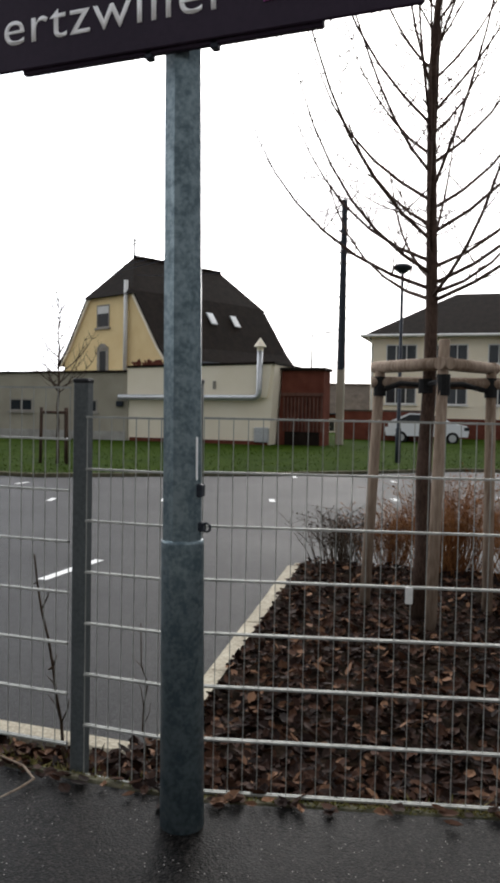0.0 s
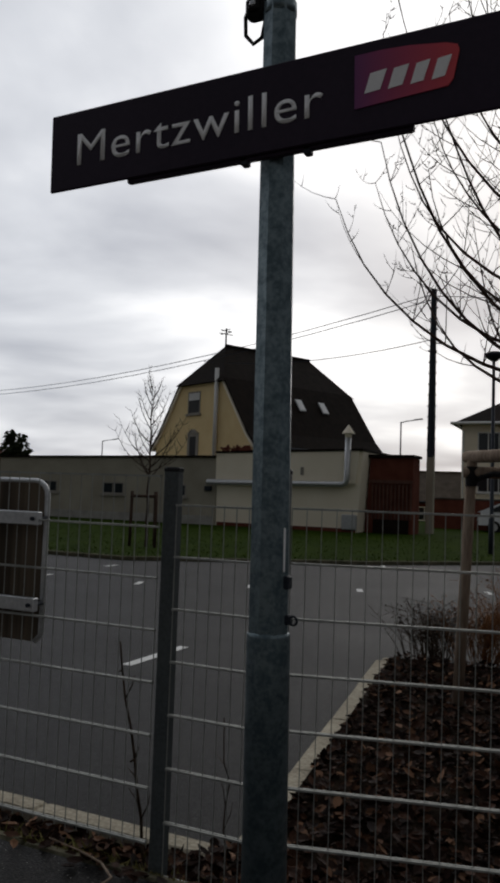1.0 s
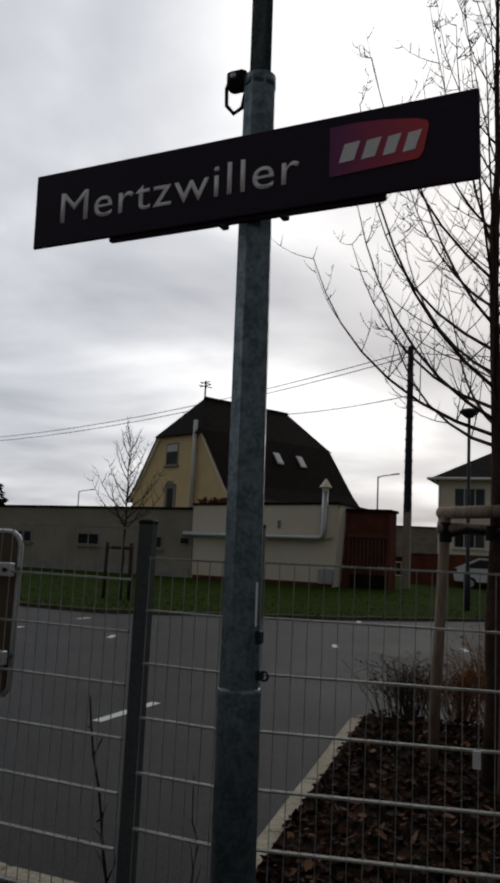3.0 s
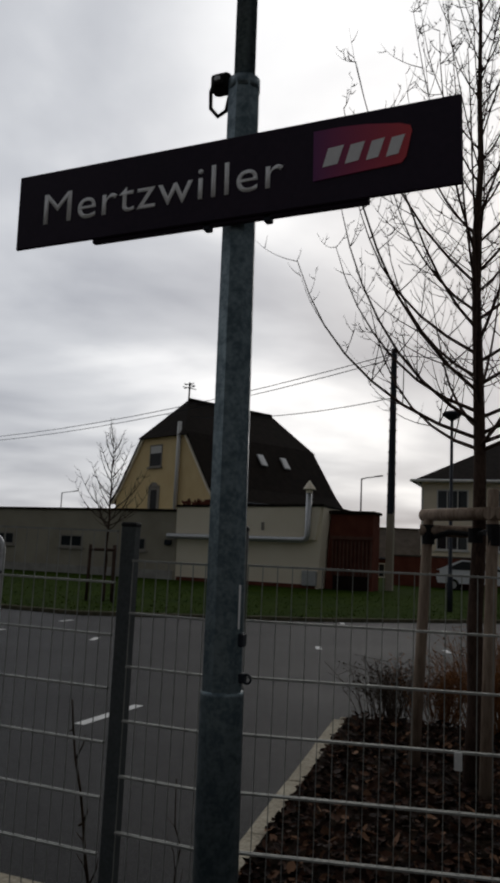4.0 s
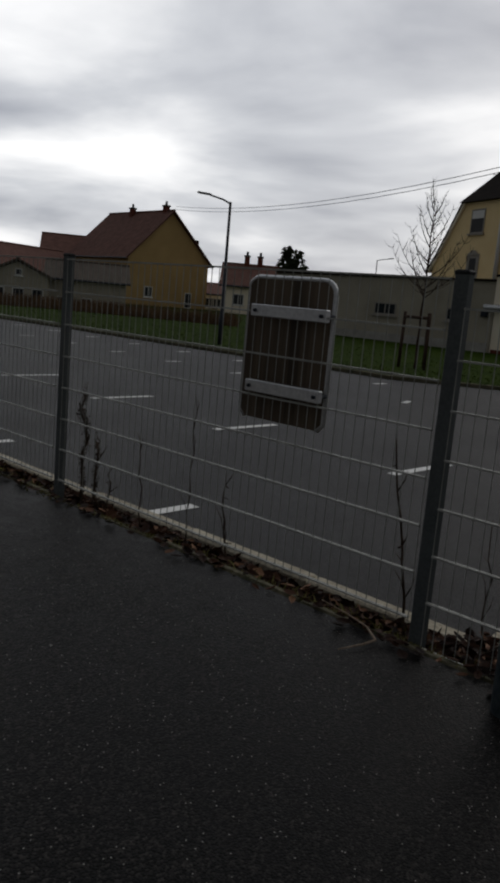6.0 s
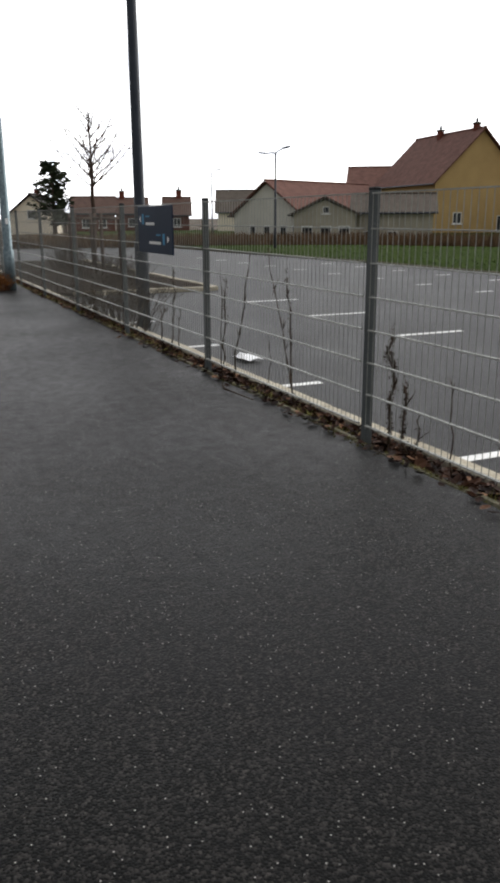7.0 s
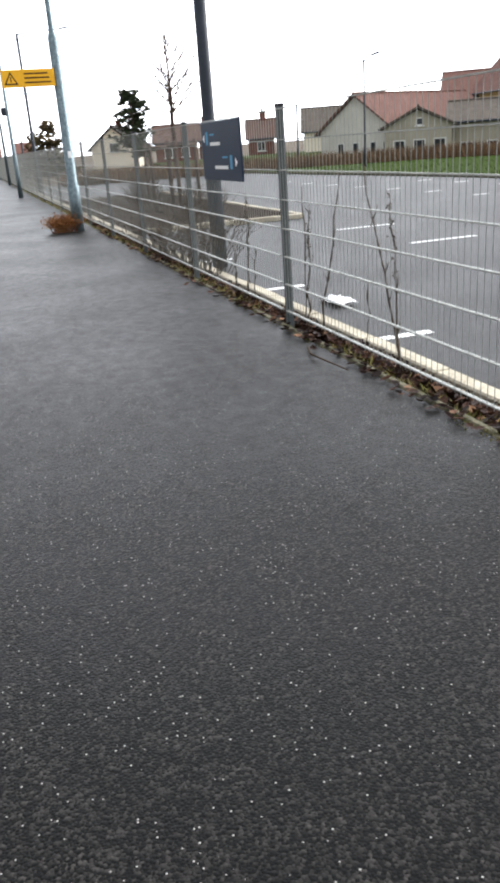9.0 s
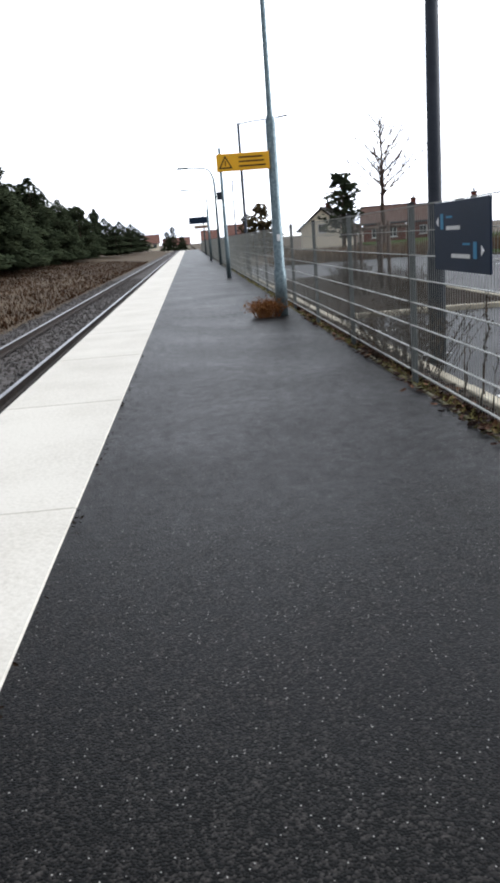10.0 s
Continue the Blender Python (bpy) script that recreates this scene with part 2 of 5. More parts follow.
M_GREYFRAME = material("window_surround_grey", (0.25, 0.23, 0.2), (0.33, 0.31, 0.28), 3, 0.8, 0.1)
M_PAINT = material("road_paint", (0.55, 0.55, 0.53), (0.8, 0.8, 0.78), 6, 0.8, 0.1, fine=40, spread=0.2)
M_YELLOW = material("yellow_sign_face", (0.72, 0.36, 0.02), (0.8, 0.42, 0.03), 3, 0.5, 0)
M_BLACK = material("black_print", (0.012, 0.012, 0.012), (0.018, 0.018, 0.018), 3, 0.6, 0)
M_NAVY = material("navy_board", (0.008, 0.018, 0.038), (0.013, 0.026, 0.052), 3, 0.45, 0)
M_CYAN = material("pale_blue_print", (0.05, 0.2, 0.35), (0.07, 0.25, 0.4), 3, 0.5, 0)
M_BOARDBACK = material("brown_panel_back", (0.05, 0.039, 0.029), (0.115, 0.088, 0.062), 5, 0.6, 0.05, fine=34, streak=(1, 1, 0.05))
M_ALU = material("brushed_aluminium", (0.42, 0.43, 0.44), (0.55, 0.56, 0.57), 12, 0.4, 0.03, metal=0.7)
M_LEAF_D = material("conifer_needles", (0.013, 0.019, 0.010), (0.04, 0.048, 0.026), 0.6, 0.95, 0, fine=6, spec=0.02)
M_LEAF_B = material("evergreen_brown_scrub", (0.03, 0.026, 0.012), (0.07, 0.05, 0.025), 0.5, 0.95, 0, fine=6, spec=0.02)
M_MOSS = material("moss", (0.07, 0.075, 0.02), (0.2, 0.17, 0.07), 12, 0.95, 0.6, fine=60, spec=0.02)
M_STEM = material("dry_stems", (0.028, 0.02, 0.014), (0.07, 0.05, 0.035), 10, 0.9, 0, spec=0.02)
M_SHRUB = material("russet_shrub", (0.11, 0.043, 0.018), (0.27, 0.125, 0.048), 4, 0.9, 0, fine=20, spec=0.02)
M_CAR = material("white_car_paint", (0.74, 0.76, 0.8), (0.8, 0.82, 0.85), 1, 0.25, 0, spec=0.6)
M_TYRE = material("tyre_rubber", (0.012, 0.012, 0.012), (0.02, 0.02, 0.02), 10, 0.8, 0)


# ---- builders ----
class Geo:
    """Gathers vertices and faces for one mesh."""

    def __init__(self):
        self.v, self.f = [], []

    def add(self, verts, faces):
        k = len(self.v)
        self.v += [tuple(p) for p in verts]
        self.f += [tuple(k + i for i in f) for f in faces]
        return self

    def box(self, x0, x1, y0, y1, z0, z1, m=None, c=0.0):
        """A box, with edges chamfered by c."""
        if c <= 0:
            p = [(x, y, z) for z in (z0, z1) for y in (y0, y1) for x in (x0, x1)]
            f = [(0, 2, 3, 1), (4, 5, 7, 6), (0, 1, 5, 4), (2, 6, 7, 3), (0, 4, 6, 2), (1, 3, 7, 5)]
        else:
            p, ring = [], []
            for z, i in ((z0, c), (z0 + c, 0), (z1 - c, 0), (z1, c)):
                p += [(x0 + c + i, y0 + i, z), (x1 - c - i, y0 + i, z), (x1 - i, y0 + c + i, z), (x1 - i, y1 - c - i, z),
                      (x1 - c - i, y1 - i, z), (x0 + c + i, y1 - i, z), (x0 + i, y1 - c - i, z), (x0 + i, y0 + c + i, z)]
            f = [tuple(reversed(range(8))), tuple(range(24, 32))]
            for r in range(3):
                f += [(8 * r + i, 8 * r + (i + 1) % 8, 8 * r + 8 + (i + 1) % 8, 8 * r + 8 + i) for i in range(8)]
        if m is not None:
            p = [m @ Vector(q) for q in p]
        return self.add(p, f)

    def tube(self, pts, radii, n=6, caps=True):
        pts = [Vector(p) for p in pts]
        rings, up = [], None
        for i, p in enumerate(pts):
            d = (pts[min(i + 1, len(pts) - 1)] - pts[max(i - 1, 0)]).normalized()
            if up is None:
                up = d.orthogonal().normalized()
            a = (up - d * up.dot(d))
            a = a.normalized() if a.length > 1e-6 else d.orthogonal().normalized()
            up, b = a, d.cross(a)
            r = radii[i] if isinstance(radii, (list, tuple)) else radii
            rings.append([p + (a * math.cos(2 * math.pi * j / n) + b * math.sin(2 * math.pi * j / n)) * r for j in range(n)])
        f = [(i * n + j, i * n + (j + 1) % n, (i + 1) * n + (j + 1) % n, (i + 1) * n + j) for i in range(len(pts) - 1) for j in range(n)]
        if caps:
            f += [tuple(reversed(range(n))), tuple(range((len(pts) - 1) * n, len(pts) * n))]
        return self.add([q for r in rings for q in r], f)

    def prism(self, outline, a, b):
        """An outline (list of 3D points) swept from offset a to offset b (vectors)."""
        n = len(outline)
        a, b = Vector(a), Vector(b)
        p = [Vector(q) + a for q in outline] + [Vector(q) + b for q in outline]
        f = [tuple(reversed(range(n))), tuple(range(n, 2 * n))] + [(i, (i + 1) % n, n + (i + 1) % n, n + i) for i in range(n)]
        return self.add(p, f)

    def make(self, name, mat, parent=None, label="", smooth=False, m=None):
        me = bpy.data.meshes.new(name)
        me.from_pydata(self.v, [], self.f)
        me.materials.append(mat)
        if smooth:
            me.polygons.foreach_set("use_smooth", [len(p.vertices) < 5 for p in me.polygons])
        bm = bmesh.new()
        bm.from_mesh(me)
        bmesh.ops.recalc_face_normals(bm, faces=bm.faces)
        bm.to_mesh(me)
        bm.free()
        ob = new(name, me)
        if parent is not None:
            ob.parent = parent
        if m is not None:
            ob.matrix_basis = m
        if label:
            ob["label"] = label
        return ob


def thing(name, label, category, m=None, group="", kind=""):
    ob = new(name)
    ob.empty_display_size = 0.1
    if m is not None:
        ob.matrix_basis = m
    return tagged(ob, label, category, group, kind)


def structure(ob, label, category):
    return tagged(ob, label, category, kind="structure")


def face_frame(origin, ux):
    """A frame on a wall: x along the wall, z up, y into the wall."""
    u = Vector((*ux, 0)).normalized()
    w = Vector((-u.y, u.x, 0))
    return Matrix(((u.x, w.x, 0, origin[0]), (u.y, w.y, 0, origin[1]), (0, 0, 1, origin[2]), (0, 0, 0, 1)))


# ---- large structure ----
LOT = -0.28
BX = -0.97


def line(x):
    """How far the fence line has turned away from the track behind the name sign."""
    return max(0.0, x - BX) * 0.249


ground = Geo()
prof = [(-1500, 3), (-60, 0.6), (-26, 0.2), (-9, -0.55), (-5.2, -0.95), (-0.9, -0.98), (2.4, -0.9), (2.7, -0.36), (60, -0.42), (200, -0.6), (1500, -2)]
xs = [-1500, -300, -120, -60, -30, -10, 0, 30, 120, 1500]
ground.add([(x, y, z) for y, z in prof for x in xs],
           [(j * len(xs) + i, j * len(xs) + i + 1, (j + 1) * len(xs) + i + 1, (j + 1) * len(xs) + i) for j in range(len(prof) - 1) for i in range(len(xs) - 1)])
structure(ground.make("ground", M_GROUND), "dry brown winter field around the station", "ground")

platform = thing("platform", "low railway platform of dark worn asphalt with a concrete edge", "platform", kind="structure")
Geo().prism([(-150, -0.74, 0), (16, -0.74, 0), (16, 2.5 + line(16), 0), (BX, 2.5, 0), (-150, 2.5, 0)], (0, 0, -1.0), (0, 0, 0)).make("platform_surface", M_PLATFORM, platform)
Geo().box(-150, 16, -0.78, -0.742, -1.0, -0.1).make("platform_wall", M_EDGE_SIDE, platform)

LAWN = [(-48, 13.6), (-23.5, 15.2), (-10.2, 15.2), (-5.4, 18.6), (-1.5, 22.6), (14, 26.5)]


def lawn_edge(x):
    return float(np.interp(x, [p[0] for p in LAWN], [p[1] for p in LAWN]))


lot = Geo().prism([(-48, 3.22, 0), (14, 3.22, 0)] + [(x, y, 0) for x, y in reversed(LAWN)], (0, 0, LOT - 0.1), (0, 0, LOT)).make("road", M_LOT)
structure(lot, "empty car park of worn grey asphalt", "car park")
grass = Geo().prism([(x, y + 0.15, 0) for x, y in LAWN] + [(14, 60, 0), (-95, 60, 0), (-95, 20, 0)], (0, 0, LOT - 0.12), (0, 0, LOT + 0.07)).make("ground_lawn", M_GRASS)
structure(grass, "mown green lawn strip behind the car park", "lawn")
o = [(0, 2.56, -0.6), (0, 3.08, -0.6), (0, 3.08, -0.215), (0, 2.56, -0.05)]
soil = Geo().prism(o, (-150, 0, 0), (BX, 0, 0)).prism(o, (BX, 0, 0), (16, line(16), 0)).make("ground_border", M_SOIL)
structure(soil, "narrow bed of dark soil under the fence", "bed")


# ---- railway ----
def railway():
    bed = Geo()
    o = [(0, -1.0, -0.95), (0, -1.2, -0.80), (0, -4.0, -0.80), (0, -5.0, -1.0)]
    bed.prism(o, (-420, 0, 0), (40, 0, 0))
    structure(bed.make("ground_ballast", M_BALLAST), "bed of grey-brown crushed stone ballast", "ballast")
    for y in (-1.86, -3.2):
        r = thing("rail", "steel running rail with a polished head and rusty web", "rail", group="rails of the track")
        z = -0.58
        o = [(0, y - 0.06, z - 0.15), (0, y + 0.06, z - 0.15), (0, y + 0.06, z - 0.135), (0, y + 0.012, z - 0.12), (0, y + 0.012, z - 0.045), (0, y + 0.036, z - 0.035),
             (0, y + 0.036, z - 0.006), (0, y - 0.036, z - 0.006), (0, y - 0.036, z - 0.035), (0, y - 0.012, z - 0.045), (0, y - 0.012, z - 0.12), (0, y - 0.06, z - 0.135)]
        Geo().prism(o, (-420, 0, 0), (40, 0, 0)).make("rail_body", M_RAIL, r)
        Geo().box(-420, 40, y - 0.034, y + 0.034, z - 0.004, z).make("rail_head", M_RAIL_TOP, r, "polished rail head")


railway()


# ---- mesh fence ----
PITCH, FY, P0X = 2.51, 2.562, -1.43


def mesh_panel(width):
    """A welded double-wire panel, hung from its lower left corner."""
    g = Geo()
    n = int(round(width / 0.05))
    for i in range(n + 1):
        x = width * i / n
        g.tube([(x, 0, -0.02), (x, 0, 1.279)], 0.0017, 4)
    for k in range(8):
        for dy in (-0.0055, 0.0055):
            g.tube([(0, dy, 0.182 * k), (width, dy, 0.182 * k)], 0.0048, 4)
    return g


def near_panel(width, parent):
    """A mesh panel whose wires are pieces of their own."""
    p = thing("mesh_panel", "", "")
    p.parent = parent
    n = int(round(width / 0.05))
    upright = Geo().tube([(0, 0, -0.02), (0, 0, 1.279)], 0.0018, 4).make("vertical_wire", M_FENCE, p)
    level = Geo().tube([(0, 0, 0), (width, 0, 0)], 0.0048, 4).make("horizontal_wire", M_FENCE, p)
    spots = [(upright, (width * i / n, 0, 0)) for i in range(n + 1)] + [(level, (0, dy, 0.182 * k)) for k in range(8) for dy in (-0.006, 0.006)]
    for ob, at in spots:
        w = new(ob.name.split(".")[0], ob.data)
        w.parent, w.location = p, at
    for ob in (upright, level):
        bpy.data.objects.remove(ob)
    return p


def fence():
    f = thing("fence", "grey welded double-wire mesh fence on square steel posts", "fence", kind="structure")
    for k in range(0, 46):
        x = P0X - PITCH * k
        if k == 0:
            p = first_post = Geo().box(-0.029, 0.029, -0.021, 0.021, -0.5, 1.39, c=0.004).make("post", M_POST, f)
            c = first_cap = Geo().box(-0.031, 0.031, -0.023, 0.023, 1.38, 1.4, c=0.005).make("cap", M_CAP, p)
        else:
            p, c = new("post", first_post.data), new("cap", first_cap.data)
            p.parent, c.parent = f, p
        if k < 3:
            w = near_panel(PITCH - 0.07, f)
        elif k == 3:
            w = first_panel = mesh_panel(PITCH - 0.07).make("mesh_panel", M_FENCE, f)
        else:
            w = new("mesh_panel", first_panel.data)
            w.parent = f
        p.location = (x, FY + 0.03, 0)
        w.location = (x - PITCH + 0.035, FY, 0.092)
    # short cut panel, corner post and the stretch that turns away
    w = near_panel(0.38, f)
    w.location = (P0X + 0.035, FY, -0.01)
    ang = math.atan(0.249)
    u = Vector((math.cos(ang), math.sin(ang), 0))
    for k in range(4):
        at = Vector((-1.0, FY + 0.02, 0)) + u * PITCH * k
        p, c = new("post", first_post.data), new("cap", first_cap.data)
        w = near_panel(PITCH - 0.07, f) if k == 0 else new("mesh_panel", first_panel.data)
        p.parent, c.parent, w.parent = f, p, f
        p.location, p.rotation_euler = at, (0, 0, ang)
        w.location, w.rotation_euler = at + u * 0.035 + Vector((0, 0, -0.005)), (0, 0, ang)
    return f


fence()


# ---- station name sign ----
PX, PY = -0.935, 2.365


def eight_sided(rings, turn):
    """A tapered eight-sided tube: rings of (z, radius)."""
    g, n = Geo(), 8
    v = [(r * math.cos(radians(turn + 22.5 + 45 * k)), r * math.sin(radians(turn + 22.5 + 45 * k)), z) for z, r in rings for k in range(n)]
    f = [(i * n + k, i * n + (k + 1) % n, (i + 1) * n + (k + 1) % n, (i + 1) * n + k) for i in range(len(rings) - 1) for k in range(n)]
    return g.add(v, f + [tuple(reversed(range(n))), tuple(range((len(rings) - 1) * n, len(rings) * n))])


def sign_pole():
    s = thing("sign_pole", "galvanised steel station pole with a thicker base sleeve", "pole", pose(PX + 0.008, PY, 0, 0, -0.85, 0))
    Geo().tube([(0, 0, -0.3), (0, 0, 0.885), (0, 0, 0.893), (0, 0, 0.898)], [0.0695, 0.066, 0.066, 0.061], 32).make("base_sleeve", M_GALV, s, smooth=True)
    eight_sided([(0.87, 0.0635), (2.872, 0.0545), (2.885, 0.049)], -71).make("shaft", M_GALV, s, "eight-sided tapered shaft")
    Geo().tube([(0, 0, 2.84), (0, 0, 5.59), (0, 0, 5.6), (0, 0, 5.61)], [0.036, 0.033, 0.033, 0.027], 28).make("upper_shaft", M_GALV, s, smooth=True)
    Geo().box(0.05, 0.057, -0.022, 0.0, 1.08, 1.215, c=0.003).make("label_strip", M_WHITE, s, "narrow white label")
    g = Geo().box(0.053, 0.074, -0.015, 0.015, 0.924, 0.954, c=0.004)
    g.tube([(0.081 + 0.013 * math.cos(a), -0.005, 0.937 + 0.013 * math.sin(a)) for a in [k * math.pi / 6 for k in range(13)]], 0.004, 6)
    g.make("locking_lug", M_DARKSTEEL, s, "small dark lug with an eye")
    Geo().box(0.05, 0.07, -0.02, 0.015, 1.03, 1.07, c=0.004).make("bolt_head", M_DARKSTEEL, s)
    return s


sign_pole()


def cable_clamp():
    c = thing("cable_clamp", "black cable clamp with a loop strapped round the pole", "clamp", pose(PX - 0.034, PY, 2.865, 0, -0.85, 0))
    Geo().tube([(0, 0, -0.02), (0, 0, 0.02)], 0.0535, 24).make("band", M_GALV, c, "thin steel band", smooth=True)
    g = Geo().box(-0.115, -0.045, -0.03, 0.02, -0.01, 0.055, c=0.008).box(-0.1, -0.06, -0.045, -0.025, 0.0, 0.04, c=0.005)
    g.make("body", M_STRAP, c)
    Geo().tube([(-0.1, -0.01, 0.05), (-0.12, -0.01, 0.0), (-0.118, -0.01, -0.06), (-0.09, -0.01, -0.095), (-0.06, -0.01, -0.08), (-0.05, -0.01, -0.03)], 0.007, 8).make("cable_loop", M_STRAP, c, smooth=True)
    Geo().box(-0.09, -0.07, -0.05, -0.042, 0.012, 0.03, c=0.003).make("screw_plate", M_ALU, c)


cable_clamp()


def text_mesh(name, body, width, height, mat, parent, m, depth=0.0015, bold=0.0, space=1.0, label=""):
    """Lettering from the built-in font, fitted to a width and the height of its first capital."""
    cu = bpy.data.curves.new(name, "FONT")
    cu.body, cu.size, cu.extrude, cu.offset, cu.space_character = body, 1.0, 0.0, bold, space
    ob = new(name + "_curve", cu)
    me = bpy.data.meshes.new_from_object(ob.evaluated_get(bpy.context.evaluated_depsgraph_get()))
    bpy.data.objects.remove(ob)
    co = np.array([v.co[:] for v in me.vertices])
    lo, hi = co.min(0), co.max(0)
    for v in me.vertices:
        v.co = ((v.co.x - lo[0]) / (hi[0] - lo[0]) * width, v.co.y / 0.729 * height, 0)
    bm = bmesh.new()
    bm.from_mesh(me)
    bmesh.ops.solidify(bm, geom=bm.faces[:], thickness=depth)
    bm.to_mesh(me)
    bm.free()
    me.materials.clear()
    me.materials.append(mat)
    t = new(name, me)
    t.parent, t.matrix_basis = parent, m
    if label:
        t["label"] = label
    return t


def badge_material():
    m = bpy.data.materials.new("purple_to_red_enamel")
    m.use_nodes = True
    n, l = m.node_tree.nodes, m.node_tree.links
    b = n["Principled BSDF"]
    tc, sp, rp = n.new("ShaderNodeTexCoord"), n.new("ShaderNodeSeparateXYZ"), n.new("ShaderNodeValToRGB")
    l.new(tc.outputs["Generated"], sp.inputs[0]), l.new(sp.outputs["X"], rp.inputs[0])
    rp.color_ramp.elements[0].color, rp.color_ramp.elements[1].color = (0.14, 0.02, 0.13, 1), (0.62, 0.05, 0.06, 1)
    l.new(rp.outputs[0], b.inputs["Base Color"])
    b.inputs["Roughness"].default_value = 0.45
    return m


def name_sign():
    s = thing("name_sign", "dark aubergine station name board with white lettering and a red badge", "sign", pose(-1.016, 2.285, 2.497, 0, -1.3, 0))
    Geo().box(-0.78, 0.78, -0.012, 0.0, -0.1385, 0.1385, c=0.004).make("board", M_SIGN, s)
    Geo().box(-0.465, 0.505, 0.0, 0.022, -0.149, -0.12, c=0.003).make("back_rail", M_SIGN, s)
    Geo().box(-0.465, 0.505, 0.0, 0.022, 0.09, 0.12, c=0.003).make("back_rail", M_SIGN, s)
    for dx in (-0.03, 0.18):
        g = Geo().box(dx - 0.012, dx + 0.012, 0.0, 0.03, -0.16, -0.1, c=0.003)
        g.make("bracket", M_DARKSTEEL, s)
    up = Matrix.Translation((-0.664, -0.0135, -0.058)) @ pose(0, 0, 0, 90)
    text_mesh("lettering", "Mertzwiller", 0.9, 0.118, M_WHITE, s, up, bold=-0.002, space=1.08, label="white station name in a plain typeface")
    o = [(0.335, 0, -0.062), (0.605, 0, -0.048), (0.62, 0, -0.03), (0.637, 0, 0.05), (0.632, 0, 0.066), (0.6, 0, 0.078), (0.5, 0, 0.094), (0.42, 0, 0.1), (0.335, 0, 0.1)]
    badge = Geo().prism(o, (0, -0.016, 0), (0, -0.0125, 0)).make("badge", badge_material(), s, "purple to red badge with a white wordmark bar")
    for x0, x1, sl in ((0.365, 0.42, 0.012), (0.435, 0.485, 0.012), (0.5, 0.545, 0.012), (0.56, 0.605, 0.012)):
        z0, z1 = -0.022, 0.04
        Geo().prism([(x0, 0, z0), (x1 - 0.008, 0, z0 + 0.004), (x1 + sl, 0, z1), (x0 + sl + 0.006, 0, z1 - 0.004)], (0, -0.018, 0), (0, -0.0165, 0)).make("wordmark_bar", M_WHITE, badge)
    return s


name_sign()


def notice_panel():
    """Back of a notice panel that hangs on the far side of the fence."""
    n = thing("notice_panel", "notice panel seen from behind, brown back with two aluminium rails", "notice board", pose(-2.28, 2.63, 0.705))
    w, h, r = 0.248, 0.63, 0.06
    o = [(-w, 0, 0.03), (-w + 0.03, 0, 0), (w - 0.03, 0, 0), (w, 0, 0.03)] + [(w - r + r * math.cos(a), 0, h - r + r * math.sin(a)) for a in (0, 0.4, 0.8, 1.2, 1.57)] + \
        [(-w + r - r * math.sin(a), 0, h - r + r * math.cos(a)) for a in (0, 0.4, 0.8, 1.2, 1.57)]
    Geo().prism(o, (0, 0, 0), (0, 0.02, 0)).make("back", M_BOARDBACK, n)
    Geo().tube([(p[0], 0.008, p[2]) for p in o[2:-1]] + [(o[0][0], 0.008, o[0][2]), (o[1][0], 0.008, 0)], 0.011, 8).make("rim", M_ALU, n, "rounded aluminium rim", smooth=True)
    for z in (0.137, 0.467):
        rail = Geo().box(-0.145, 0.28, -0.085, -0.055, z - 0.008, z + 0.044, c=0.003).make("rail", M_ALU, n, "perforated aluminium rail")
        for x in (-0.115, 0.258):
            Geo().tube([(x, -0.095, z + 0.017), (x, 0.0, z + 0.017)], 0.008, 8).make("bolt", M_DARKSTEEL, rail)


notice_panel()


def lot_lamp(name, label, m, height, heads, mat=M_DARKSTEEL, r=0.055):
    """heads: (angle in degrees, reach, rise)."""
    p = thing(name, label, "street lamp", m, "lamps round the car park")
    Geo().tube([(0, 0, 0), (0, 0, 0.9), (0, 0, 0.92), (0, 0, height)], [r * 1.25, r * 1.25, r, r * 0.7], 12).make("post", mat, p, smooth=True)
    for a, reach, rise in heads:
        d = Vector((math.cos(radians(a)), math.sin(radians(a)), 0))
        arm = Geo().tube([(0, 0, height - 0.05), d * reach * 0.35 + Vector((0, 0, height + rise * 0.35)), d * reach + Vector((0, 0, height + rise))], [0.03, 0.028, 0.025], 8).make("arm", mat, p, smooth=True)
        mm = Matrix.Translation(d * (reach + 0.18) + Vector((0, 0, height + rise + 0.04))) @ pose(0, 0, 0, 0, -8, a)
        Geo().box(-0.22, 0.24, -0.07, 0.07, -0.035, 0.03, c=0.015).make("lamp_head", mat, p, m=mm)
    return p


lot_lamp("street_lamp", "dark blue-grey lamp with a single slanted arm beside the lawn", pose(-17.75, 17.0, LOT), 4.3, [(195, 0.75, 0.2)])
lot_lamp("street_lamp", "grey twin-armed lamp at the far end of the car park", pose(-36.2, 17.8, LOT), 4.5, [(200, 0.7, -0.02), (20, 0.5, 0.14)], r=0.06)
lot_lamp("street_lamp", "thin grey lamp far behind the shed", pose(-10.6, 41, LOT), 5.6, [(10, 0.7, 0.1)], r=0.05)
lot_lamp("street_lamp", "thin grey lamp behind the garages", pose(-36, 50, LOT), 5.2, [(10, 0.9, 0.1)], r=0.05)
lot_lamp("street_lamp", "small grey lamp far off", pose(-55, 22, LOT), 4.6, [(20, 0.6, 0.1)], r=0.06)
dl = thing("street_lamp", "slim dark lamp with a flat round head on the lawn edge", "street lamp", pose(-3.5, 24.3, LOT), "lamps round the car park")
Geo().tube([(0, 0, 0), (0, 0, 1.1), (0, 0, 1.12), (0, 0, 5.8)], [0.085, 0.085, 0.06, 0.045], 12).make("post", M_DARKSTEEL, dl, smooth=True)
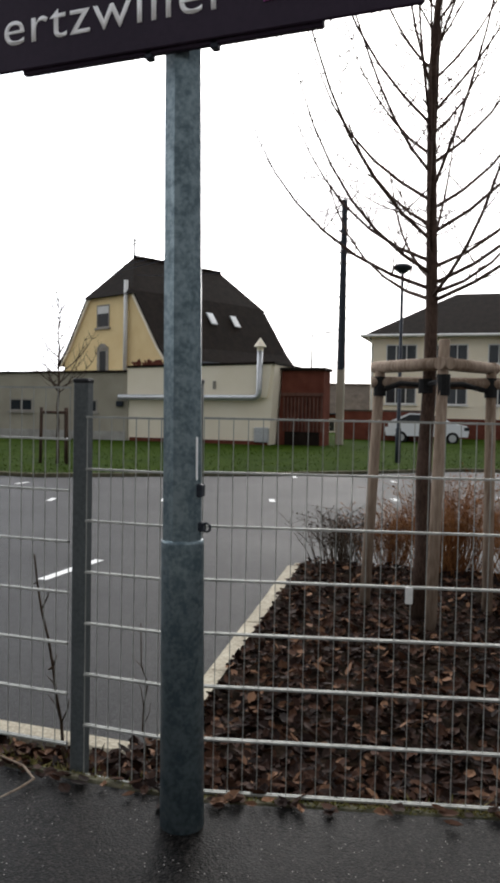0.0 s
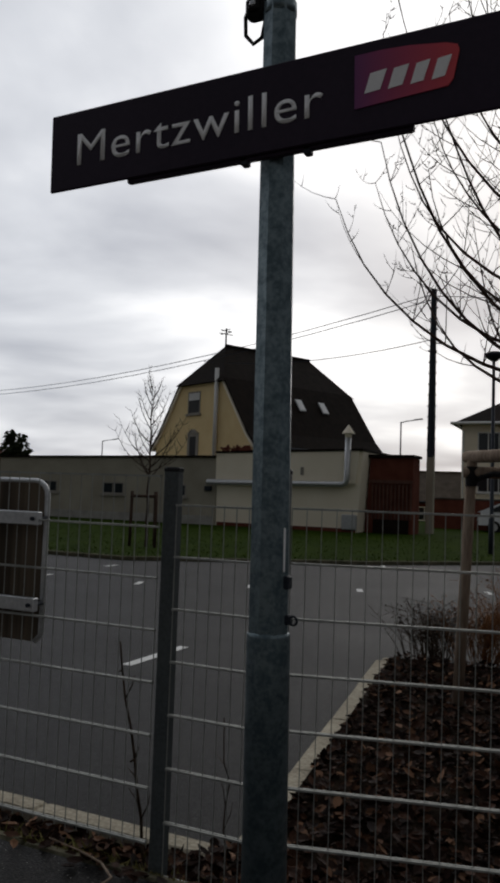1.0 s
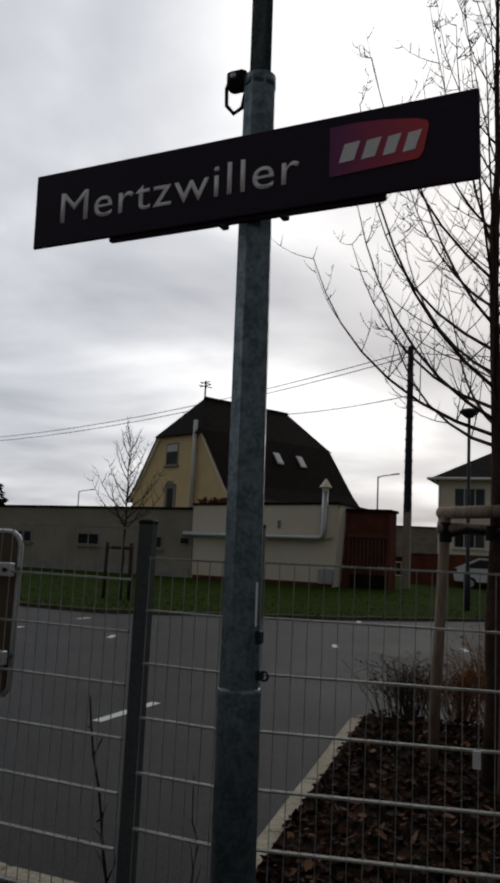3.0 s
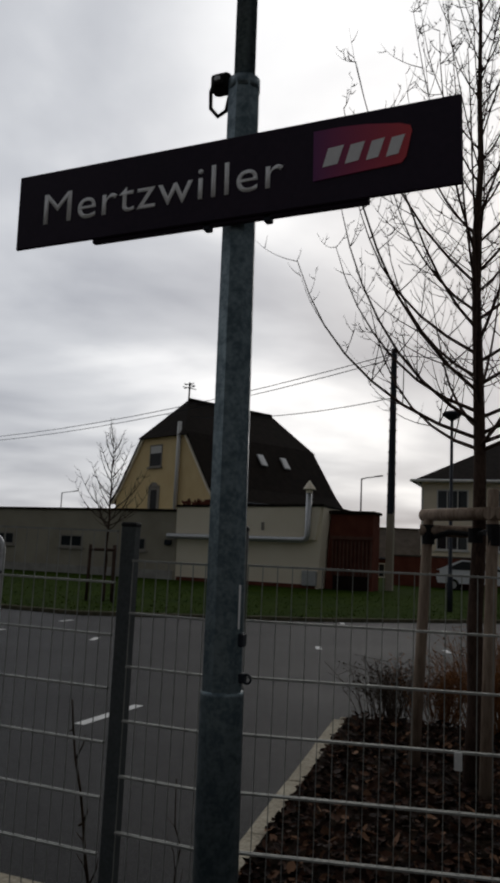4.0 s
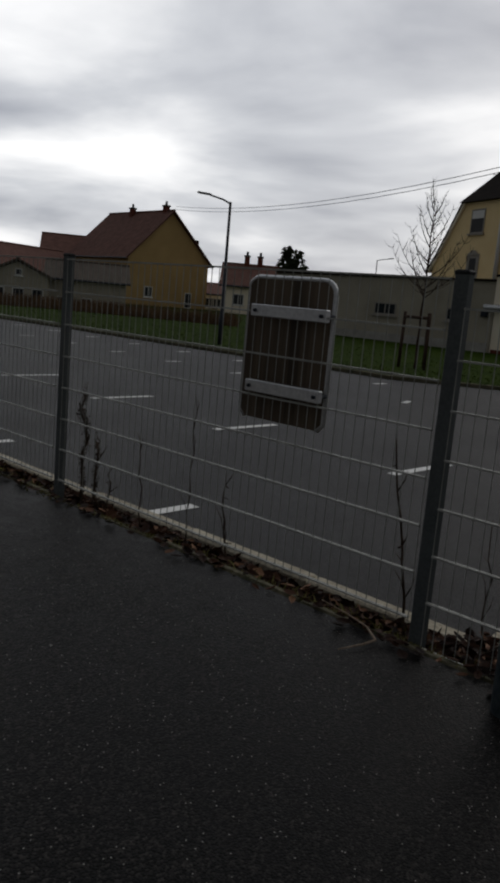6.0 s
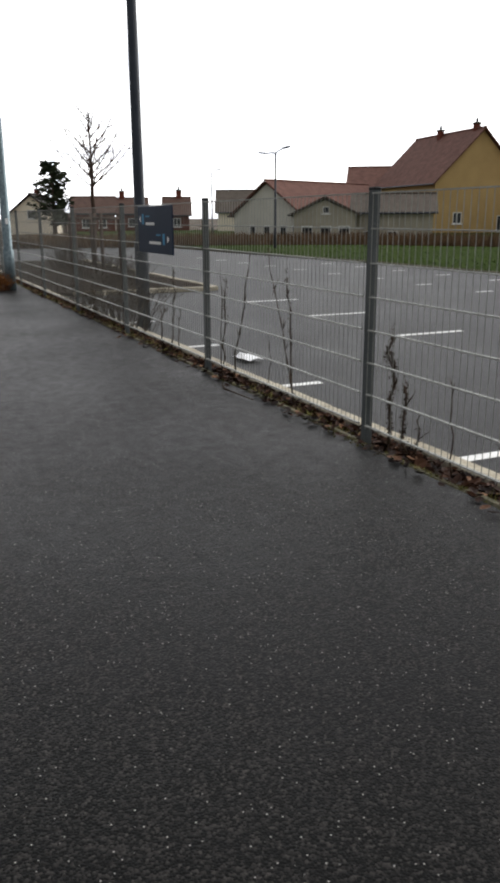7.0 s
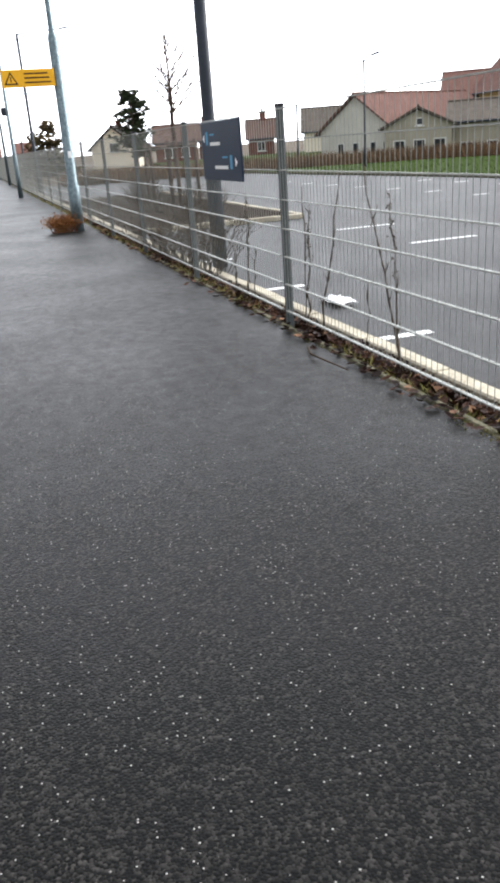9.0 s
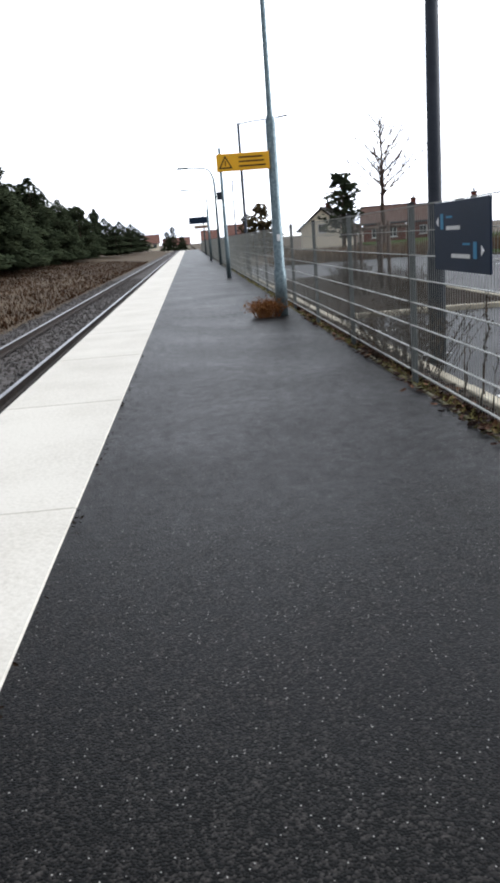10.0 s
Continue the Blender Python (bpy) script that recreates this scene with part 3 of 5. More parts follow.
Geo().tube([(0, 0, 5.75), (0, 0, 5.9), (0, 0, 5.96), (0, 0, 6.03)], [0.08, 0.28, 0.30, 0.18], 16).make("lamp_head", M_DARKSTEEL, dl, smooth=True)


def direction_mast():
    p = thing("lamp_mast", "tall dark car park mast behind the fence", "mast", pose(-11.3, 3.5, LOT))
    Geo().tube([(0, 0, -0.1), (0, 0, 1.2), (0, 0, 1.24), (0, 0, 7.5)], [0.095, 0.095, 0.078, 0.055], 16).make("post", M_DARKSTEEL, p, smooth=True)


def direction_board():
    b = thing("direction_board", "navy direction board with pale pictograms fixed on the wire fence", "sign", pose(-8.17, FY - 0.012, 0.918))
    W, H = 1.045, 0.44
    Geo().box(0, W, -0.014, 0.0, 0, H, c=0.004).make("board", M_NAVY, b)
    for x0, x1, z0, z1, mt in ((0.14, 0.2, 0.265, 0.365, M_CYAN), (0.26, 0.38, 0.335, 0.348, M_CYAN), (0.26, 0.53, 0.26, 0.285, M_FRAME),
                               (0.77, 0.83, 0.085, 0.185, M_CYAN), (0.58, 0.71, 0.165, 0.178, M_CYAN), (0.36, 0.71, 0.085, 0.11, M_FRAME)):
        Geo().box(x0, x1, -0.0165, -0.0145, z0, z1).make("print_bar", mt, b)
    for x, z, sg in ((0.07, 0.315, -1), (0.93, 0.135, 1)):
        Geo().prism([(x - 0.025 * sg, 0, z + 0.03), (x + 0.025 * sg, 0, z), (x - 0.025 * sg, 0, z - 0.03)], (0, -0.0165, 0), (0, -0.0145, 0)).make("arrow", M_WHITE, b)
    for x in (0.12, W - 0.12):
        for z in (0.08, H - 0.08):
            Geo().box(x - 0.015, x + 0.015, 0.0, 0.022, z - 0.015, z + 0.015).make("clamp", M_ALU, b)


direction_board()
direction_mast()


def warning_mast():
    p = thing("warning_mast", "galvanised platform mast with a yellow warning sign", "mast", pose(-15.3, 2.23, 0))
    Geo().tube([(0, 0, -0.1), (0, 0, 0.7), (0, 0, 0.72), (0, 0, 2.9), (0, 0, 3.0), (0, 0, 6.6)], [0.095, 0.095, 0.08, 0.075, 0.045, 0.035], 16).make("shaft", M_GALV, p, smooth=True)
    b = Geo().box(0.05, 0.09, -0.86, -0.06, 2.22, 2.475, c=0.006).make("warning_board", M_YELLOW, p, "yellow board with a warning triangle")
    Geo().prism([(0, -0.83, 2.26), (0, -0.62, 2.26), (0, -0.725, 2.445)], (0.0905, 0, 0), (0.092, 0, 0)).make("triangle", M_BLACK, b)
    Geo().prism([(0, -0.797, 2.28), (0, -0.653, 2.28), (0, -0.725, 2.408)], (0.0925, 0, 0), (0.094, 0, 0)).make("triangle_field", M_YELLOW, b)
    Geo().box(0.0945, 0.096, -0.733, -0.717, 2.295, 2.375).make("mark", M_BLACK, b)
    for z, w in ((2.4, 0.36), (2.34, 0.38), (2.275, 0.4)):
        Geo().box(0.0905, 0.092, -0.52, -0.52 + w, z, z + 0.02).make("print_bar", M_BLACK, b)
    Geo().box(0.075, 0.085, -0.02, 0.03, 1.15, 1.25, c=0.003).make("number_plate", M_WHITE, p, "small white plate")


warning_mast()


def platform_lamp(m, height, reach, label):
    p = thing("platform_lamp", label, "lamp", m, "lamps along the platform")
    pts = [(0, 0, -0.1), (0, 0, height * 0.8)] + [(0, -reach * 0.35 * (1 - math.cos(a)), height * 0.8 + height * 0.17 * math.sin(a)) for a in (0.4, 0.8, 1.2, 1.57)] + [(0, -reach, height * 0.985)]
    Geo().tube(pts, [0.08, 0.06, 0.05, 0.045, 0.04, 0.04, 0.035], 10).make("post", M_GALV, p, smooth=True)
    Geo().box(-0.1, 0.1, -reach - 0.55, -reach + 0.05, height * 0.985 - 0.05, height * 0.985 + 0.04, c=0.02).make("lamp_head", M_GALV, p)
    return p


platform_lamp(pose(-45.6, 2.45, 0), 5.0, 1.3, "curved grey platform lamp")
platform_lamp(pose(-63, 2.45, 0), 5.0, 1.3, "curved grey platform lamp")
platform_lamp(pose(-81, 2.45, 0), 5.0, 1.3, "curved grey platform lamp")
sp = thing("speaker_pole", "galvanised platform pole with a small loudspeaker", "pole", pose(-29.7, 2.1, 0))
Geo().tube([(0, 0, -0.1), (0, 0, 0.7), (0, 0, 4.1)], [0.08, 0.07, 0.045], 12).make("shaft", M_GALV, sp, smooth=True)
Geo().box(-0.05, 0.1, -0.2, -0.04, 2.5, 2.75, c=0.02).make("loudspeaker", M_DARKSTEEL, sp)
for x, z in ((-55, 2.35),):
    n2 = thing("hanging_sign", "small dark platform sign with a red strip below", "sign", pose(x, 1.9, 0))
    Geo().tube([(0, 0.3, -0.1), (0, 0.3, 3.2)], 0.06, 10).make("post", M_GALV, n2, smooth=True)
    Geo().box(-0.04, 0.04, -0.9, 0.24, z, z + 0.42, c=0.01).make("panel", M_NAVY, n2)
    Geo().box(-0.03, 0.03, -0.6, 0.24, z - 0.3, z - 0.08, c=0.01).make("lower_panel", M_RENDER_W, n2)
    Geo().box(0.032, 0.036, -0.55, 0.2, z - 0.26, z - 0.16).make("strip", M_BRICK, n2)
for x, y, h, reach in ((-40, 3.5, 6.45, 1.8), (-70, 4.8, 6.1, 2.4)):
    lot_lamp("street_lamp", "tall dark car park mast with one straight arm", pose(x, y, LOT), h, [(90, reach, 0.12)], r=0.08)


# ---- kerbs, planter and leaf bed ----
def kerb_run(name, label, a, b, width, z0, z1, piece=1.0, mat=M_KERB):
    k = thing(name, label, "kerb", kind="structure")
    a, b = Vector((*a, 0)), Vector((*b, 0))
    n = max(1, int(round((b - a).length / piece)))
    d = (b - a) / n
    u = d.normalized()
    m = Matrix(((u.x, -u.y, 0, 0), (u.y, u.x, 0, 0), (0, 0, 1, 0), (0, 0, 0, 1)))
    shared = None
    rng = random.Random(name)
    for i in range(n):
        if shared is None:
            ob = Geo().box(0.004, d.length - 0.004, -width / 2, width / 2, z0, z1, c=0.012).make("kerbstone", mat, k)
            shared = ob.data
        else:
            ob = new("kerbstone", shared)
            ob.parent = k
        ob.matrix_basis = Matrix.Translation(a + d * i + Vector((rng.uniform(-0.004, 0.004), rng.uniform(-0.006, 0.006), rng.uniform(-0.005, 0.005)))) @ m
    return k


kerb_run("kerb_car_park", "weathered pale concrete kerb along the car park", (-1.42, 3.16), (-60, 3.16), 0.12, -0.5, -0.17)
kerb_run("kerb_planter", "pale concrete kerb edging the planting bed", (-1.38, 3.2), (-1.97, 7.4), 0.14, -0.5, -0.17)
kerb_run("kerb_planter_back", "dirty concrete kerb behind the planting bed", (-2.0, 7.45), (5, 8.4), 0.12, -0.5, -0.17)
kerb_run("kerb_platform_edge", "thin mossy concrete strip between asphalt and fence", (BX, 2.53), (-60, 2.53), 0.05, -0.3, 0.004, mat=M_STRIP)
kerb_run("kerb_platform_edge", "thin mossy concrete strip between asphalt and fence", (10, 2.53 + line(10)), (BX, 2.53), 0.05, -0.3, 0.004, mat=M_STRIP)
kerb_run("kerb_island", "pale concrete kerb round a planted island", (-16.5, 3.6), (-16.5, 6.7), 0.14, -0.5, -0.19)
kerb_run("kerb_island", "pale concrete kerb round a planted island", (-16.5, 6.7), (-30, 6.9), 0.14, -0.5, -0.19)
for a, b in zip(LAWN, LAWN[1:]):
    kerb_run("kerb_lawn", "low dark kerb along the lawn", (a[0], a[1] + 0.07), (b[0], b[1] + 0.07), 0.14, -0.5, LOT + 0.085, mat=M_STRIP)
planter = Geo().prism([(-1.3, 2.9, 0), (6, 2.9, 0), (6, 8.6, 0), (-1.93, 7.5, 0)], (0, 0, -0.5), (0, 0, -0.16)).make("ground_planter", M_SOIL)
structure(planter, "dark planting bed covered in dead leaves", "bed")
island = Geo().box(-30, -16.57, 3.3, 6.65, -0.5, -0.21).make("ground_island", M_SOIL)
structure(island, "planted island of dark soil in the car park", "bed")

rng = random.Random(5)


def leaf(g, x, y, z, size, flat=0.42):
    """A curled oval leaf, folded along its rib."""
    m = Matrix.Translation((x, y, z)) @ Euler((rng.gauss(0, flat), rng.gauss(0, flat), rng.uniform(0, 6.28))).to_matrix().to_4x4()
    w, c = size * rng.uniform(0.24, 0.4), size * rng.uniform(0.02, 0.2)
    p = [(-0.55 * size, 0, c), (-0.2 * size, -w, c), (0.2 * size, -w * 0.85, c * 0.8), (0.55 * size, 0, c * rng.uniform(0, 2)), (0.2 * size, w * 0.85, c), (-0.2 * size, w, c * 1.2), (-0.2 * size, 0, 0), (0.2 * size, 0, 0)]
    g.add([m @ Vector(q) for q in p], [(0, 1, 6), (1, 2, 7, 6), (2, 3, 7), (3, 4, 7), (4, 5, 6, 7), (5, 0, 6)])


def leaf_material():
    m = material("dead_leaves_each", (0.045, 0.022, 0.012), (0.25, 0.135, 0.08), 20, 0.8, 0, fine=60)
    n, l = m.node_tree.nodes, m.node_tree.links
    geo, rp = n.new("ShaderNodeNewGeometry"), n.new("ShaderNodeValToRGB")
    e = rp.color_ramp.elements
    e[0].color, e[1].color = (0.007, 0.0034, 0.0026, 1), (0.23, 0.125, 0.072, 1)
    mid = e.new(0.55)
    mid.color = (0.026, 0.0115, 0.0067, 1)
    mid = e.new(0.86)
    mid.color = (0.06, 0.027, 0.015, 1)
    l.new(geo.outputs["Random Per Island"], rp.inputs[0]), l.new(rp.outputs[0], n["Principled BSDF"].inputs["Base Color"])
    return m


M_LEAF = leaf_material()
g = Geo()
for i in range(15000):
    y = 2.6 + 5.0 * rng.random() ** 1.5
    x0 = -1.32 - (y - 3.2) * 0.14 if y > 3.2 else -1.5
    x = rng.uniform(x0, 3.0)
    if y < 2.58 + line(x):
        continue
    leaf(g, x, y, max(-0.15, -0.035 - (y - line(x) - 2.56) * 0.22) + rng.uniform(0, 0.03), rng.uniform(0.035, 0.08))
for i in range(5200):
    x = 2 - 22 * rng.random() ** 1.35
    y = min(2.8 + rng.gauss(0, 0.1), 3.06)
    leaf(g, x, y + line(x), -0.03 - (y - 2.56) * 0.32 + rng.uniform(0, 0.03), rng.uniform(0.04, 0.085))
for i in range(420):
    x = 1 - 16 * rng.random()
    leaf(g, x, line(x) + 2.53 - abs(rng.gauss(0, 0.045)), 0.012, rng.uniform(0.04, 0.07), 0.2)
tagged(g.make("fallen_leaves", M_LEAF), "brown dead leaves lying along the fence and in the bed", "leaves", kind="stuff")

g = Geo()
for i in range(5000):
    x = 2 - 40 * rng.random() ** 1.2
    patch = noise.noise(Vector((x * 0.7, 3, 0)))
    if patch < -0.1:
        continue
    y, z = line(x) + 2.56 + abs(rng.gauss(0, 0.05)), -0.03
    h, a = rng.uniform(-0.015, 0.01), rng.uniform(0, 6.28)
    dx, dy = math.cos(a) * 0.006, math.sin(a) * 0.006
    g.add([(x - dx, y - dy, z), (x + dx, y + dy, z), (x + rng.gauss(0, 0.02), y + rng.gauss(0, 0.02), z + h + 0.03)], [(0, 1, 2)])
for i in range(11000):
    x = 2.5 - 34 * rng.random() ** 1.25
    wide = 0.5 + noise.noise(Vector((x * 0.9, 7, 0)))
    if wide < 0.12:
        continue
    y, z = line(x) + 2.545 - abs(rng.gauss(0, 0.035)) * wide, 0.0
    h, a = rng.uniform(0.004, 0.014), rng.uniform(0, 6.28)
    dx, dy = math.cos(a) * 0.005, math.sin(a) * 0.005
    g.add([(x - dx, y - dy, z), (x + dx, y + dy, z), (x + rng.gauss(0, 0.008), y + rng.gauss(0, 0.008), z + h)], [(0, 1, 2)])
tagged(g.make("moss_tufts", M_MOSS), "green moss and grass tufts along the platform edge", "moss", kind="stuff")


# ---- bare trees, stakes and shrubs ----
def grow(g_limb, g_twig, p, d, length, r, depth, rng, bend=0.25, least=0.0028):
    """A branch that curves upward and carries side shoots."""
    n = 7 if depth == 0 else 5
    pts, rad = [Vector(p)], [r]
    d = Vector(d).normalized()
    for i in range(n):
        d = (d + Vector((rng.gauss(0, 0.03), rng.gauss(0, 0.03), bend * (0.35 + 0.5 * i / n)))).normalized()
        pts.append(pts[-1] + d * length / n)
        rad.append(r * (1 - (0.8 if least < 0.01 else 0.5) * (i + 1) / n))
    (g_limb if r > 0.006 or least > 0.004 else g_twig).tube(pts, rad, 6 if r > 0.01 else 4, caps=False)
    if depth < (2 if least < 0.004 else 1):
        for i in range(1, n + 1):
            for s in range(2 if depth == 0 and rng.random() < 0.55 else 1):
                if rng.random() < (0.85 if depth == 0 else 0.5):
                    a = rng.uniform(0, 6.28)
                    side = Matrix.Rotation(a, 3, d) @ d.orthogonal()
                    grow(g_limb, g_twig, pts[i], d * 0.5 + side * rng.uniform(0.45, 0.85), length * rng.uniform(0.2, 0.42) * (1.15 - 0.6 * i / n), max(rad[i] * 0.5, least), depth + 1, rng, 0.34, least)
    elif least < 0.004:
        for i in range(1, n):
            if rng.random() < 0.4:
                a = pts[i]
                g_twig.tube([a, a + Vector((rng.gauss(0, 0.012), rng.gauss(0, 0.012), 0.016))], [0.003, 0.002], 3, caps=False)


def bare_tree(label, m, height, r, clear, limbs, spread, seed, group="", least=0.0029, up=2.6, bend=0.32, rise0=0.34):
    t = thing("tree", label, "tree", m, group)
    rng = random.Random(seed)
    trunk, limb, twig = Geo(), Geo(), Geo()
    n = 12
    pts = [Vector((rng.gauss(0, 0.008) * height * 0.3, rng.gauss(0, 0.008) * height * 0.3, height * i / n)) for i in range(n + 1)]
    trunk.tube(pts, [r * (1 - 0.93 * i / n) for i in range(n + 1)], 10)
    for i in range(limbs):
        f = clear + (0.97 - clear) * (i / limbs) ** 1.45
        z = f * height
        k = min(int(f * n), n - 1)
        p = pts[k].lerp(pts[k + 1], f * n - k)
        a = i * 2.4 + rng.uniform(-0.4, 0.4)
        L = spread * (1.2 - 0.85 * (f - clear) / (1 - clear)) * rng.uniform(0.78, 1.0)
        rise = rise0 + up * (f - clear)
        grow(limb, twig, p, (math.cos(a), math.sin(a), rise), L, max(r * 0.3 * (1.15 - f), 1.9 * least), 0, rng, bend, least)
    trunk.make("trunk", M_BARK, t, smooth=True)
    limb.make("branching", M_BARK, t, smooth=True)
    if least < 0.004:
        twig.make("twig_work", M_TWIG, t)
    return t


TX, TY = -0.60, 5.8
bare_tree("young bare street tree with a tied trunk in a leaf-covered bed", pose(TX, TY, -0.2), 6.6, 0.062, 0.345, 58, 2.0, 5, rise0=0.2, bend=0.42, least=0.0036, up=2.9)


def tree_stakes():
    s = thing("tree_stakes", "round wooden support stakes with cross rails and black straps", "tree support", pose(TX, TY, -0.2))
    tops = [(-0.35, 0.12, 1.80), (0.14, -0.28, 1.98), (0.42, 0.3, 1.86)]
    for (x, y, z), (bx, by) in zip(tops, ((-0.44, 0.2), (0.1, -0.3), (0.44, 0.34))):
        Geo().tube([(bx, by, 0), ((x + bx) / 2, (y + by) / 2, z / 2), (x, y, z), (x, y, z + 0.012)], [0.04, 0.039, 0.037, 0.03], 12).make("stake", M_STAKE, s, smooth=True)
    for (a, b) in ((0, 1), (1, 2), (2, 0)):
        p, q = Vector(tops[a]), Vector(tops[b])
        z = 1.83 if a != 2 else 1.72
        p.z = q.z = z
        d = (q - p).normalized() * 0.06
        Geo().tube([p - d, p + (q - p) * 0.5, q + d], [0.043, 0.045, 0.041], 12).make("cross_rail", M_STAKE, s, smooth=True)
    for x, y, z in tops:
        g = Geo()
        g.tube([(x, y, 1.66), (x * 0.55, y * 0.55, 1.71), (x * 0.12, y * 0.12, 1.7)], [0.018, 0.02, 0.018], 6)
        g.tube([(x, y, 1.62), (x, y, 1.76)], 0.045, 10)
        g.make("strap", M_STRAP, s)
    Geo().tube([(0, 0, 1.64), (0, 0, 1.74)], 0.058, 12).make("trunk_tie", M_STRAP, s)


tree_stakes()


def sapling_frame(m):
    s = thing("tree_stakes", "low wooden frame round a sapling", "tree support", m, "sapling supports")
    for x, y in ((-0.4, -0.2), (0.4, -0.2), (0, 0.4)):
        Geo().tube([(x, y, 0), (x * 0.95, y * 0.95, 1.55)], 0.045, 8).make("stake", M_BARK, s, smooth=True)
    for (a, b) in (((-0.4, -0.2), (0.4, -0.2)), ((0.4, -0.2), (0, 0.4)), ((0, 0.4), (-0.4, -0.2))):
        Geo().tube([(*a, 1.42), (*b, 1.42)], 0.04, 8).make("cross_rail", M_BARK, s, smooth=True)


sap = bare_tree("thin bare sapling at the lawn edge", pose(-11.6, 18.4, LOT), 4.6, 0.05, 0.42, 24, 1.5, 11, "saplings", least=0.009, up=1.6)
sapling_frame(pose(-11.6, 18.4, LOT))
bare_tree("tall bare tree beyond the end of the car park", pose(-56, 13.7, LOT), 8.2, 0.2, 0.42, 24, 3.8, 12, least=0.026, up=1.0, bend=0.14, rise0=0.6)
for x, y in ((-21.5, 5.6), (-25.5, 5.8)):
    sapling_frame(pose(x, y, LOT + 0.1))


def shrub(label, m, height, radius, stems, mat, seed, name="shrub"):
    rng = random.Random(seed)
    s = thing(name, label, "shrub", m)
    g = Geo()
    for i in range(stems):
        a, q = rng.uniform(0, 6.28), rng.random()
        p = Vector((math.cos(a) * radius * 0.6 * q, math.sin(a) * radius * 0.6 * q, 0))
        d = Vector((math.cos(a) * 0.5 * q + rng.gauss(0, 0.15), math.sin(a) * 0.5 * q + rng.gauss(0, 0.15), 1)).normalized()
        h = height * rng.uniform(0.5, 1.0)
        pts = [p, p + d * h * 0.4 + Vector((rng.gauss(0, 0.02), rng.gauss(0, 0.02), 0)), p + d * h + Vector((rng.gauss(0, 0.06), rng.gauss(0, 0.06), 0))]
        g.tube(pts, [0.0045, 0.0038, 0.002], 3, caps=False)
        for k in range(6):
            b = pts[1].lerp(pts[2], rng.random())
            e = b + Vector((rng.gauss(0, 0.09), rng.gauss(0, 0.09), rng.uniform(0, 0.12)))
            g.tube([b, e], [0.0022, 0.0012], 3, caps=False)
            w = rng.uniform(0.008, 0.02)
            g.add([e, e + Vector((rng.gauss(0, w), rng.gauss(0, w), w)), e + Vector((rng.gauss(0, w), rng.gauss(0, w), -w * 0.5))], [(0, 1, 2)])
    g.make("stem_tuft", mat, s)
    return s


shrub("russet winter shrub behind the planting bed", pose(-0.55, 7.7, -0.2), 0.95, 0.6, 230, M_SHRUB, 1)
shrub("russet winter shrub behind the planting bed", pose(0.25, 7.3, -0.2), 1.05, 0.55, 230, M_SHRUB, 2)
shrub("russet winter shrub behind the planting bed", pose(1.1, 7.6, -0.2), 0.95, 0.6, 230, M_SHRUB, 7)
shrub("dark twiggy shrub at the bed corner", pose(-1.6, 7.75, -0.2), 0.55, 0.5, 90, M_STEM, 3)
shrub("dark twiggy shrub at the bed corner", pose(-1.15, 7.95, -0.2), 0.6, 0.5, 110, M_SHRUB, 4)
shrub("rusty dead plant at the foot of the mast", pose(-15.25, 1.97, 0.0), 0.26, 0.36, 150, M_SHRUB, 5)
for i, (x, y) in enumerate(((-17.2, 4.6), (-18.5, 5.4), (-20.2, 4.6), (-22, 5.8), (-24.4, 5.0), (-27, 5.6), (-12.6, 3.0), (-11.0, 2.95), (-10.2, 2.95))):
    shrub("scrubby dry plants by the fence and island", pose(x, y, -0.18), 0.55 + 0.1 * (i % 3), 0.6, 60, M_STEM, 20 + i)


def weed(x, y, height, lean, r, seed, knots=0):
    """A dead climbing stem caught in the fence."""
    rng = random.Random(seed)
    w = thing("dead_weed", "dry dark weed stalk standing in the fence", "weed", pose(x, y, -0.12), "dead weeds along the fence")
    g = Geo()
    pts = [Vector((lean * height * (i / 8) + rng.gauss(0, 0.005 + 0.0004 * knots), rng.gauss(0, 0.008), height * i / 8)) for i in range(9)]
    g.tube(pts, [r * (1 - 0.5 * i / 8) for i in range(9)], 6)
    for k in range(4):
        p = pts[rng.randint(2, 7)]
        q = p + Vector((rng.gauss(0, 0.04), rng.gauss(0, 0.02), rng.uniform(0.03, 0.12)))
        g.tube([p, p.lerp(q, 0.5) + Vector((0.01, 0, 0.01)), q], [r * 0.5, r * 0.4, r * 0.2], 4)
    for k in range(knots):
        leaf_at = pts[rng.randint(1, 8)]
        a = Vector((rng.gauss(0, 0.013), rng.gauss(0, 0.012), rng.gauss(0, 0.02)))
        g.tube([leaf_at, leaf_at + a], [r * 0.7, r * 0.3], 4)
    g.make("stalk", M_STEM, w, smooth=True)
    if knots > 12:
        fuzz = Geo()
        low = 0 if knots > 23 else 5
        for k in range(knots * (12 if low == 0 else 6)):
            at = pts[rng.randint(low, 8)] + Vector((rng.gauss(0, 0.009), rng.gauss(0, 0.009), rng.gauss(0, 0.035)))
            u, v = Vector((rng.gauss(0, 1), rng.gauss(0, 1), rng.gauss(0, 1))).normalized() * 0.009, Vector((rng.gauss(0, 1), rng.gauss(0, 1), rng.gauss(0, 1))).normalized() * 0.006
            fuzz.add([at - u, at + v, at + u, at - v], [(0, 1, 2), (0, 2, 3)])
        tagged(fuzz.make("dead_leaf_tuft", M_STEM, w), kind="stuff")


